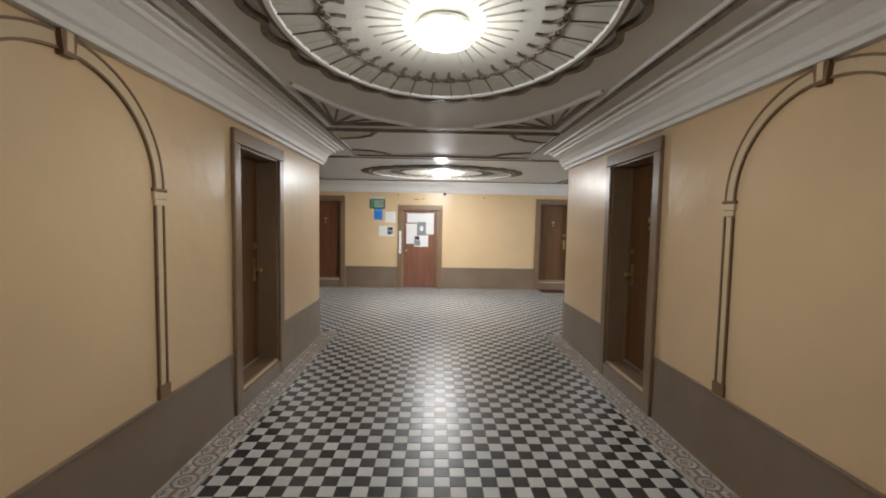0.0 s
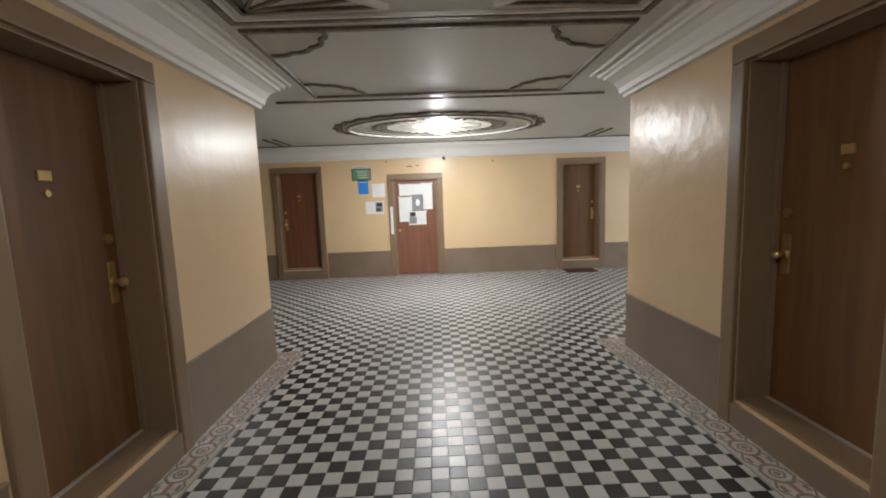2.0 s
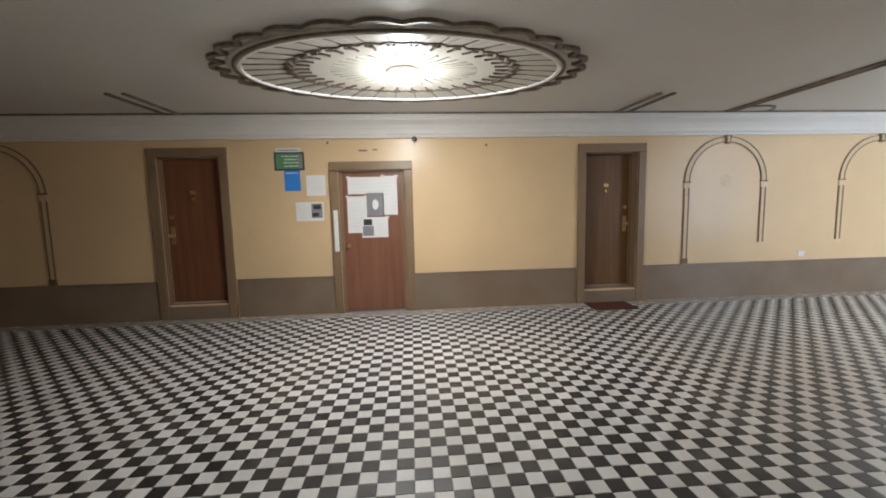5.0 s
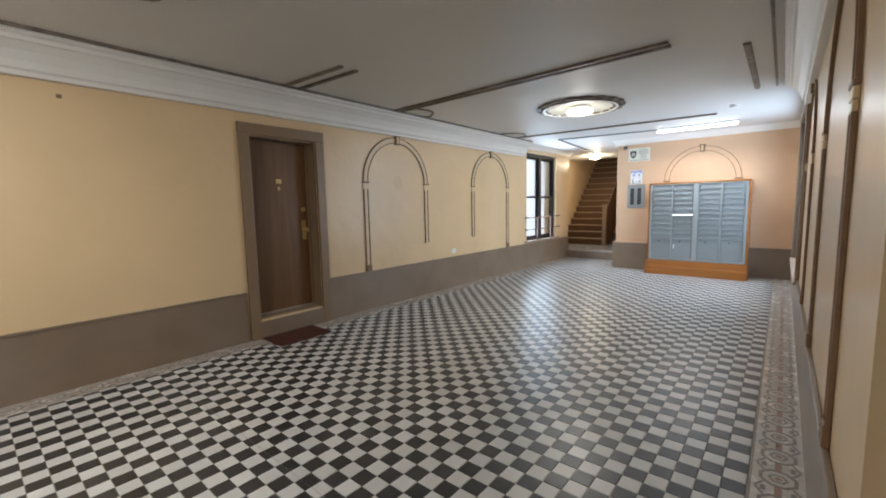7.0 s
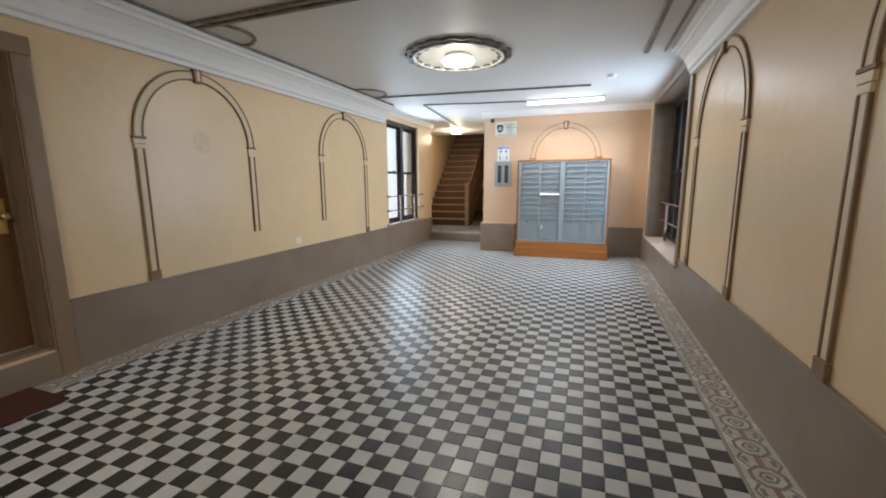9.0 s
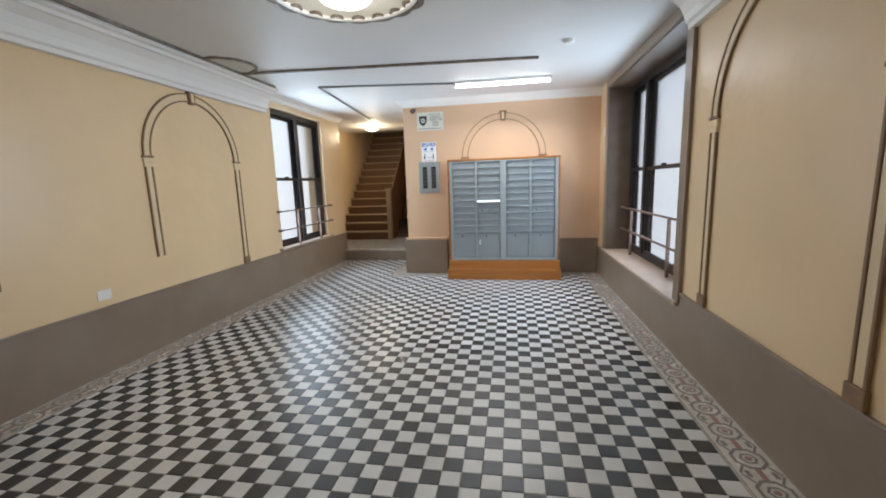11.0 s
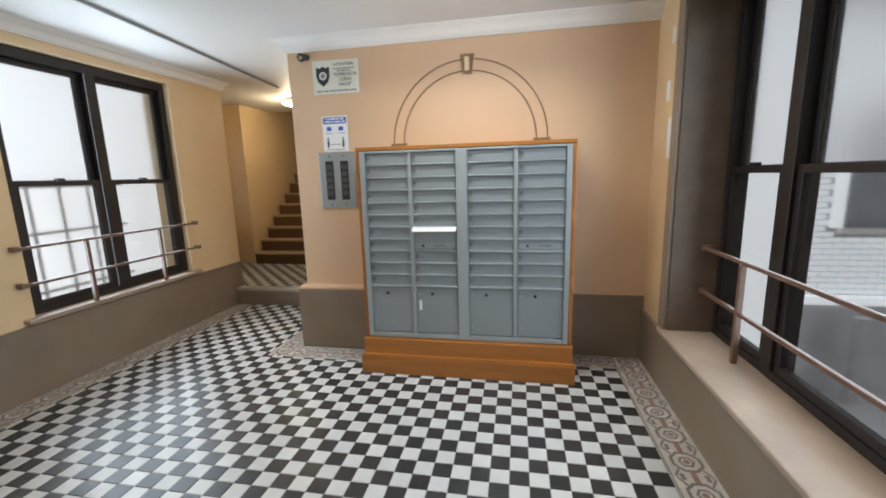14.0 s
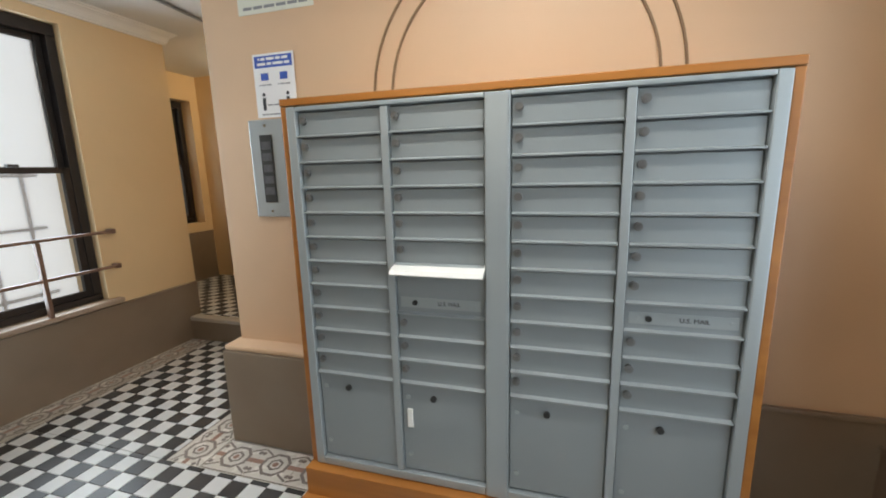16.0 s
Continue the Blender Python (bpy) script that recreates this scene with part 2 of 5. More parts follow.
def mesh_of(name, bm, material, smooth=False):
    me = bpy.data.meshes.new(name)
    bmesh.ops.recalc_face_normals(bm, faces=bm.faces)
    bm.to_mesh(me)
    bm.free()
    for m in material if isinstance(material, (list, tuple)) else (material,):
        me.materials.append(m)
    if smooth:
        me.polygons.foreach_set("use_smooth", [True] * len(me.polygons))
    return me


def part(name, bm, material, parent=None, label="", smooth=False):
    ob = new(name, mesh_of(name, bm, material, smooth))
    if parent:
        ob.parent = parent
    if label:
        ob["label"] = label
    return ob


def structure(name, bm, material, label, category):
    return tagged(part(name, bm, material), label, category, kind="structure")


def box(bm, x0, x1, y0, y1, z0, z1, bevel=0.0):
    r = bmesh.ops.create_cube(bm, size=1.0)
    vs = r["verts"]
    for v in vs:
        v.co = Vector((x0 if v.co.x < 0 else x1, y0 if v.co.y < 0 else y1, z0 if v.co.z < 0 else z1))
    if bevel:
        es = list({e for v in vs for e in v.link_edges})
        bmesh.ops.bevel(bm, geom=es, offset=bevel, segments=2, affect="EDGES", profile=0.6)
    return bm


def B(x0, x1, y0, y1, z0, z1, bevel=0.0):
    return box(bmesh.new(), x0, x1, y0, y1, z0, z1, bevel)


def cyl(bm, p, q, r, r2=None, n=14):
    p, q = Vector(p), Vector(q)
    d = q - p
    m = Matrix.Translation((p + q) / 2) @ d.to_track_quat("Z", "Y").to_matrix().to_4x4()
    bmesh.ops.create_cone(bm, cap_ends=True, segments=n, radius1=r, radius2=r if r2 is None else r2, depth=d.length, matrix=m)
    return bm


def sweep(bm, points, profile, closed=False, up=(0, 0, 1)):
    """Sweeps a profile of (side, up) pairs along points; side is to the right of the way in the plane across `up`."""
    pts = [Vector(p) for p in points]
    up = Vector(up)
    n = len(pts)
    rings = []
    for i, p in enumerate(pts):
        a = pts[i - 1] if closed or i else None
        b = pts[(i + 1) % n] if closed or i < n - 1 else None
        d1 = (p - a).normalized() if a is not None else None
        d2 = (b - p).normalized() if b is not None else None
        if d1 is None:
            side = d2.cross(up)
        elif d2 is None:
            side = d1.cross(up)
        else:
            s1, s2 = d1.cross(up), d2.cross(up)
            side = s1 + s2
            side = side / max(0.2, side.dot(s1)) if side.length > 1e-6 else s1
        rings.append([bm.verts.new(p + side * s + up * h) for s, h in profile])
    m = len(profile)
    for i in range(n if closed else n - 1):
        r, q = rings[i], rings[(i + 1) % n]
        for k in range(m):
            bm.faces.new((r[k], r[(k + 1) % m], q[(k + 1) % m], q[k]))
    if not closed:
        bm.faces.new(rings[0])
        bm.faces.new(rings[-1])
    return bm


def strip(w, h):
    return [(-w / 2, 0), (w / 2, 0), (w / 2, h), (-w / 2, h)]


def lathe(bm, profile, centre, n=32, sx=1.0, sy=1.0):
    """Turns (radius, z) pairs round a vertical axis."""
    rings = []
    for r, z in profile:
        if r < 1e-5:
            rings.append([bm.verts.new((centre[0], centre[1], centre[2] + z))])
        else:
            rings.append([bm.verts.new((centre[0] + sx * r * math.cos(2 * math.pi * k / n), centre[1] + sy * r * math.sin(2 * math.pi * k / n), centre[2] + z)) for k in range(n)])
    for a, b in zip(rings, rings[1:]):
        for k in range(n):
            f = [a[k % len(a)], a[(k + 1) % len(a)], b[(k + 1) % len(b)], b[k % len(b)]]
            f = list(dict.fromkeys(f))
            if len(f) > 2:
                bm.faces.new(f)
    return bm


def thing(name, m, label, category, group=""):
    ob = new(name)
    ob.empty_display_size = 0.1
    ob.matrix_world = m
    return tagged(ob, label, category, group)


def wall_boxes(bm, along, a0, a1, f0, f1, z0, z1, holes):
    """A wall that runs along 'x' or 'y' from a0 to a1, between the faces f0 and f1, with holes (b0, b1, low, high)."""
    def put(p, q, lo, hi):
        if q - p > 1e-4 and hi - lo > 1e-4:
            box(bm, *((p, q, f0, f1) if along == "x" else (f0, f1, p, q)), lo, hi)
    at = a0
    for b0, b1, lo, hi in sorted(holes):
        put(at, b0, z0, z1)
        put(b0, b1, z0, lo)
        put(b0, b1, hi, z1)
        at = b1
    put(at, a1, z0, z1)
    return bm


# ---------------------------------------------------------------- setting
DA, DB, DC = (-3.37, -2.56, 0.21, 2.24), (-0.98, -0.06, 0.0, 2.03), (2.58, 3.38, 0.21, 2.24)
WN = (8.72, 10.24, 0.60, 2.58)
WS = (6.82, 9.33, 0.46, 2.64)
CDL, CDR = (3.57, 4.42, 0.18, 2.30), (3.62, 4.48, 0.18, 2.32)
WEST_END, BACK = -8.0, -2.2
structure("wall_north", wall_boxes(bmesh.new(), "x", WEST_END, 11.02, NORTH, NORTH + 0.32, 0, CEIL, [DA, DB, DC, WN]), WALL, "glossy tan-yellow painted plaster wall with doors and arches", "wall")
structure("wall_south_bay", wall_boxes(bmesh.new(), "x", 2.12, EAST + 0.3, SOUTH - 0.36, SOUTH, 0, CEIL, [WS]), WALL, "glossy tan-yellow painted wall with a large window", "wall")
structure("wall_south_west", wall_boxes(bmesh.new(), "x", WEST_END, -2.12, SOUTH - 0.3, SOUTH, 0, CEIL, []), WALL, "tan-yellow painted plaster wall", "wall")
structure("wall_corridor_west", wall_boxes(bmesh.new(), "y", BACK, SOUTH, -2.12, -1.80, 0, CEIL, [CDL]), WALL, "glossy tan-yellow painted corridor wall", "wall")
structure("wall_corridor_east", wall_boxes(bmesh.new(), "y", BACK, SOUTH, 1.80, 2.12, 0, CEIL, [CDR]), WALL, "glossy tan-yellow painted corridor wall", "wall")
structure("wall_corridor_end", B(-2.12, 2.12, BACK - 0.2, BACK, 0, CEIL), WALL, "plain tan-yellow end wall of the corridor", "wall")
structure("wall_west", B(WEST_END - 0.2, WEST_END, SOUTH - 0.3, NORTH + 0.32, 0, CEIL), WALL, "plain tan-yellow end wall of the hall", "wall")
structure("wall_east", B(EAST, EAST + 0.3, SOUTH, 8.68, 0, CEIL), WALL_E, "peach painted plaster wall behind the mailboxes", "wall")
structure("wall_stair_south", B(EAST, 18.0, 8.68, 8.98, 0, 5.4), WALL_E, "peach painted wall beside the stair passage", "wall")
STAIR_N = 11.66
W2 = (11.55, 12.25, 0.95, 2.45)
structure("wall_stair_north", wall_boxes(bmesh.new(), "x", 10.72, 18.0, STAIR_N, STAIR_N + 0.3, 0, 5.4, [W2]), WALL, "ochre painted wall beside the staircase with a narrow window", "wall")
structure("wall_stair_side", B(12.36, 18.0, 11.305, STAIR_N, 0, 5.4), WALL, "ochre painted wall closing the staircase", "wall")
structure("wall_landing_return", B(10.72, 11.02, NORTH + 0.32, STAIR_N, 0, CEIL), WALL, "peach painted return wall at the landing", "wall")
structure("wall_stair_end", B(18.0, 18.2, 8.68, STAIR_N + 0.3, 0, 5.4), WALL, "ochre painted end wall above the stairs", "wall")
bm = bmesh.new()
box(bm, WEST_END - 0.2, 11.02, SOUTH - 0.62, NORTH + 0.32, CEIL, CEIL + 0.2)
box(bm, -2.12, 2.12, BACK - 0.2, SOUTH - 0.62, CEIL, CEIL + 0.2)
box(bm, 11.02, 13.2, 8.68, STAIR_N + 0.3, CEIL, CEIL + 0.2)
structure("ceiling", bm, CEILM, "off-white painted plaster ceiling", "ceiling")
structure("ceiling_stair", B(13.0, 18.2, 8.68, STAIR_N + 0.3, 5.4, 5.6), CEILM, "shadowed ceiling over the staircase", "ceiling")
structure("ceiling_well", B(13.0, 13.2, 8.98, STAIR_N, CEIL + 0.2, 5.4), CEILM, "plaster drop above the stair opening", "wall")
bm = bmesh.new()
box(bm, WEST_END - 0.2, 10.92, SOUTH - 0.62, NORTH + 0.32, -0.2, 0.0)
box(bm, -2.12, 2.12, BACK - 0.2, SOUTH - 0.62, -0.2, 0.0)
floor = structure("floor", bm, GROUT, "black and white checkerboard tiled lobby floor", "floor")
LAND = 0.22
bm = B(10.92, 18.0, 8.98, STAIR_N, -0.2, LAND - 0.004)
landing = structure("floor_landing", bm, GROUT, "raised tiled landing at the foot of the stairs", "floor")
structure("trim_landing_nosing", B(10.895, 10.99, 8.985, NORTH + 0.0, LAND - 0.035, LAND + 0.003, 0.008), CONC, "worn stone nosing of the landing step", "step")
structure("trim_landing_riser", B(10.905, 10.919, 8.985, NORTH, 0.001, LAND - 0.036), DADO, "taupe painted riser of the landing step", "step")

# dado, 12 mm proud, with a small rounded cap
DH = 0.55


def dado(name, along, a0, a1, face, out, breaks=(), h=DH):
    bm = bmesh.new()
    at = a0
    for b0, b1 in list(breaks) + [(a1, a1)]:
        if b0 - at > 0.01:
            f0, f1 = sorted((face + out * 0.001, face + out * 0.014))
            g0, g1 = sorted((face + out * 0.001, face + out * 0.024))
            for lo, hi, u, v, bev in ((0.001, h - 0.022, f0, f1, 0), (h - 0.022, h, g0, g1, 0.006)):
                box(bm, *((at, b0, u, v) if along == "x" else (u, v, at, b0)), lo, hi, bev)
        at = b1
    structure(name, bm, DADO, "low taupe-grey gloss painted dado", "dado")


dado("trim_dado_north", "x", WEST_END, 11.02, NORTH, -1, [(-3.5, -2.43), (-1.09, 0.05), (2.45, 3.5)])
dado("trim_dado_south_bay", "x", 1.80, 6.80, SOUTH, 1)
dado("trim_dado_south_window", "x", 6.80, EAST, SOUTH, 1, h=0.44)
dado("trim_dado_south_west", "x", WEST_END, -1.80, SOUTH, 1)
dado("trim_dado_corridor_west", "y", BACK, SOUTH, -1.80, 1, [(3.44, 4.55)])
dado("trim_dado_corridor_east", "y", BACK, SOUTH, 1.80, -1, [(3.49, 4.61)])
dado("trim_dado_east", "y", SOUTH, 8.98, EAST, -1)
dado("trim_dado_passage", "x", EAST - 0.01, 18.0, 8.98, 1, h=DH + 0.0)
dado("trim_dado_stair", "x", 11.02, 12.34, STAIR_N, -1, h=LAND + 0.62)

# cornices
CPROF = [(0, 0), (0.05, 0.0), (0.055, 0.03), (0.075, 0.045), (0.085, 0.09), (0.115, 0.15), (0.165, 0.195), (0.185, 0.20), (0.19, 0.225), (0.225, 0.235), (0.235, 0.265), (0.0, 0.265)]


def cornice(name, points, size=1.0):
    bm = sweep(bmesh.new(), [(x, y, CEIL - 0.266 * size) for x, y in points], [(s * size, h * size) for s, h in CPROF])
    structure(name, bm, CORN, "white painted moulded plaster cornice", "cornice")


cornice("trim_cornice_north", [(WEST_END, NORTH), (8.55, NORTH)], 1.08)
cornice("trim_cornice_corridor_west", [(-1.80, BACK), (-1.80, SOUTH), (WEST_END, SOUTH)])
cornice("trim_cornice_corridor_east", [(6.75, SOUTH), (1.80, SOUTH), (1.80, BACK)])
cornice("trim_cornice_east", [(11.0, 8.98), (EAST, 8.98), (EAST, SOUTH)], 0.40)
cornice("trim_cornice_window", [(8.6, NORTH), (11.02, NORTH), (11.02, STAIR_N)], 0.36)

# ---------------------------------------------------------------- doors


def door_set(m, w, z0, z1, kind, label, leaf_mat, frame_mat, ow=0.115, recess=0.16, number=True, hinge_right=True):
    """Local frame: x along the wall, +y into the room, the wall's face at y = 0, x = 0 in the opening's middle."""
    d = thing("door", m, label, "door")
    h = w / 2
    bm = bmesh.new()
    top = z1 + 0.12
    prof_w = ow
    lo = 0.004
    for s in (-1, 1):
        a, b = sorted((s * h, s * (h + prof_w)))
        box(bm, a, b, 0.001, 0.035, lo, z1, 0.012)
    box(bm, -h - prof_w, h + prof_w, 0.001, 0.035, z1 + 0.001, top, 0.008)
    part("architrave", bm, frame_mat, d)
    bm = bmesh.new()
    for s in (-1, 1):
        a, b = sorted((s * (h - 0.018), s * (h - 0.001)))
        box(bm, a, b, -0.30, 0.0, z0, z1 - 0.001, 0.003)
        a, b = sorted((s * (h - 0.042), s * (h - 0.019)))
        box(bm, a, b, -recess, -recess + 0.03, z0 + 0.02, z1 - 0.03, 0.003)
    box(bm, -h + 0.02, h - 0.02, -0.30, 0.0, z1 - 0.018, z1 - 0.001, 0.003)
    part("door_lining", bm, frame_mat, d)
    bm = B(-h + 0.022, h - 0.022, -recess - 0.05, -recess - 0.002, z0 + 0.022, z1 - 0.022, 0.004)
    leaf = part("door_leaf", bm, leaf_mat, d)
    yf = -recess
    s = 1 if hinge_right else -1
    if z0 > 0.05:
        part("threshold", B(-h + 0.02, h - 0.02, -0.2, -0.01, z0 - 0.0, z0 + 0.02, 0.005), FRAME, d)
        part("threshold_strip", B(-h + 0.024, h - 0.024, -recess - 0.004, -recess + 0.022, z0 + 0.0205, z0 + 0.03, 0.003), CONC, d, "pale worn threshold strip")
        part("door_step", B(-h - prof_w, h + prof_w, 0.001, 0.028, 0.002, z0 - 0.02, 0.006), DADO, d, "taupe painted base under the door")
    if number:
        bm = bmesh.new()
        lathe(bm, [(0, 0.012), (0.016, 0.012), (0.02, 0.0), (0.0, 0.0)], (0, 0, 0), 16)
        bmesh.ops.rotate(bm, verts=bm.verts, matrix=Matrix.Rotation(radians(-90), 3, "X"))
        bmesh.ops.translate(bm, verts=bm.verts, vec=(0, yf, z0 + 1.47))
        part("peephole", bm, BRASS, leaf)
        part("number_plate", B(-0.036, 0.036, yf - 0.001, yf + 0.008, z0 + 1.53, z0 + 1.58, 0.003), BRASS, leaf, "small brass number plate")
    kx = s * (h - 0.10)
    bm = bmesh.new()
    cyl(bm, (kx, yf - 0.002, z0 + 0.97), (kx, yf + 0.012, z0 + 0.97), 0.03)
    cyl(bm, (kx, yf + 0.012, z0 + 0.97), (kx, yf + 0.045, z0 + 0.97), 0.012)
    bmesh.ops.create_uvsphere(bm, u_segments=14, v_segments=8, radius=0.027, matrix=Matrix.Translation((kx, yf + 0.06, z0 + 0.97)))
    part("door_knob", bm, BRASS, leaf, smooth=True)
    if kind == "flat":
        bm = B(kx - 0.028, kx + 0.028, yf - 0.001, yf + 0.006, z0 + 0.85, z0 + 1.09, 0.003)
        part("escutcheon", bm, BRASS, leaf, "worn brass escutcheon plate")
        bm = cyl(bmesh.new(), (kx, yf - 0.002, z0 + 1.22), (kx, yf + 0.014, z0 + 1.22), 0.028)
        part("deadbolt", bm, BRASS, leaf)
    return d


def facing_north_wall(x):
    return pose(x, NORTH, 0, 0, 0, 180)


door_set(facing_north_wall((DA[0] + DA[1]) / 2), DA[1] - DA[0], DA[2], DA[3], "flat", "closed red-brown wooden apartment door in a taupe frame", DOOR_R, FRAME, recess=0.06, hinge_right=True)
door_b = door_set(facing_north_wall((DB[0] + DB[1]) / 2), DB[1] - DB[0], DB[2], DB[3], "plain", "closed scuffed brown door with paper notices taped on it", DOOR_M, FRAME, number=False, recess=0.05, hinge_right=True)
door_set(facing_north_wall((DC[0] + DC[1]) / 2), DC[1] - DC[0], DC[2], DC[3], "flat", "closed dark wooden apartment door beside a doormat", DOOR, FRAME, hinge_right=False)
door_set(pose(-1.80, (CDL[0] + CDL[1]) / 2, 0, 0, 0, -90), CDL[1] - CDL[0], CDL[2], CDL[3], "flat", "closed dark wooden apartment door deep in a corridor wall", DOOR, FRAME, recess=0.2, hinge_right=False)
door_set(pose(1.80, (CDR[0] + CDR[1]) / 2, 0, 0, 0, 90), CDR[1] - CDR[0], CDR[2], CDR[3], "flat", "closed dark wooden apartment door deep in a corridor wall", DOOR, FRAME, recess=0.2, hinge_right=True)

# ---------------------------------------------------------------- blind arches on the walls


def blind_arch(m, half, spring, foot_l, foot_r, label, pilasters=True, w=0.085):
    a = thing("wall_arch", m, label, "wall moulding", "blind arches")
    n = 36
    UP = (0, 1, 0)

    def ring(r, width, h, name, material):
        pts = [(r * math.cos(math.pi * k / n), 0.001, spring + r * math.sin(math.pi * k / n)) for k in range(n + 1)]
        part(name, sweep(bmesh.new(), pts, strip(width, h), up=UP), material, a)
    r0, r1 = half - w, half
    ring((r0 + r1) / 2, w - 0.024, 0.010 if pilasters else 0.002, "archivolt", RELIEF if pilasters else WALL_E)
    lw = 0.013 if pilasters else 0.009
    ring(r1 - 0.006, lw, 0.016 if pilasters else 0.008, "outer_arch_line", LINE)
    ring(r0 + 0.006, lw, 0.016 if pilasters else 0.008, "inner_arch_line", LINE)
    bm = bmesh.new()
    zt = spring + half
    vs = [(-0.035, zt - w - 0.02), (0.035, zt - w - 0.02), (0.055, zt + 0.025), (-0.055, zt + 0.025)]
    lo = [bm.verts.new((x, 0.001, z)) for x, z in vs]
    hi = [bm.verts.new((x * 0.85, 0.035, z)) for x, z in vs]
    bm.faces.new(lo), bm.faces.new(hi)
    for k in range(4):
        bm.faces.new((lo[k], lo[(k + 1) % 4], hi[(k + 1) % 4], hi[k]))
    key = part("keystone", bm, LINE, a)
    part("keystone_panel", B(-0.018, 0.018, 0.03, 0.039, zt - w, zt + 0.005, 0.003), RELIEF, key)
    for s, foot in ((-1, foot_l), (1, foot_r)):
        x0, x1 = sorted((s * (half - w), s * half))
        bm = box(bmesh.new(), x0 - 0.018, x1 + 0.018, 0.001, 0.022, spring - 0.018, spring + 0.002, 0.004)
        cap = part("capital_lip", bm, LINE, a)
        if not pilasters:
            continue
        bm = box(bmesh.new(), x0 - 0.010, x1 + 0.010, 0.001, 0.020, spring - 0.062, spring - 0.020, 0.005)
        box(bm, x0 - 0.002, x1 + 0.002, 0.001, 0.018, spring - 0.10, spring - 0.064, 0.004)
        part("capital", bm, RELIEF, a)
        z1 = spring - 0.10
        whole = foot < 0.7
        z0 = foot + (0.085 if whole else 0.0)
        part("pilaster", B(x0 + 0.018, x1 - 0.018, 0.001, 0.012, z0, z1, 0.003), RELIEF, a)
        for u, v in ((x0, x0 + 0.016), (x1 - 0.016, x1)):
            part("pilaster_edge", B(u, v, 0.001, 0.018, z0, z1, 0.004), LINE, a)
        if whole:
            bm = box(bmesh.new(), x0 - 0.008, x1 + 0.008, 0.001, 0.026, foot + 0.002, foot + 0.085, 0.006)
            part("pilaster_base", bm, LINE, a)
    return a




def arch_n(cx, fl, fr):
    # the local x axis runs west on this wall
    blind_arch(pose(cx, NORTH, 0, 0, 0, 180), 0.655, 1.79, fr, fl, "tan relief arch with brown lines and broken pilaster", w=0.085)


arch_n(4.76, DH, 0.85)
arch_n(7.27, 0.86, DH)
arch_n(-5.45, 0.86, DH)
for cx, fl, fr in ((5.70, DH, DH), (3.12, DH, DH)):
    blind_arch(pose(cx, SOUTH, 0), 0.69, 1.82, fl, fr, "tan relief arch with brown lines on glossy wall")
blind_arch(pose(-1.80, 1.98, 0, 0, 0, -90), 0.64, 1.84, DH, DH, "tan relief arch with brown lines in the corridor")
blind_arch(pose(1.80, 2.10, 0, 0, 0, 90), 0.64, 1.84, DH, DH, "tan relief arch with brown lines in the corridor")
blind_arch(pose(EAST, 7.41, 0, 0, 0, 90), 0.645, 1.845, 1.8, 1.8, "thin brown outline arch above the mailboxes", pilasters=False, w=0.10)

# ---------------------------------------------------------------- ceiling ornament


def oval(rx, ry, n=96, a0=0.0, a1=2 * math.pi, c=(0, 0)):
    return [(c[0] + rx * math.cos(a0 + (a1 - a0) * k / n), c[1] + ry * math.sin(a0 + (a1 - a0) * k / n), 0) for k in range(n)]


def scallops(rx, ry, count, depth, per=8):
    pts = []
    for k in range(count * per):
        a = 2 * math.pi * k / (count * per)
        f = 1 + depth * abs(math.sin(math.pi * k / per))
        pts.append((rx * f * math.cos(a), ry * f * math.sin(a), 0))
    return pts


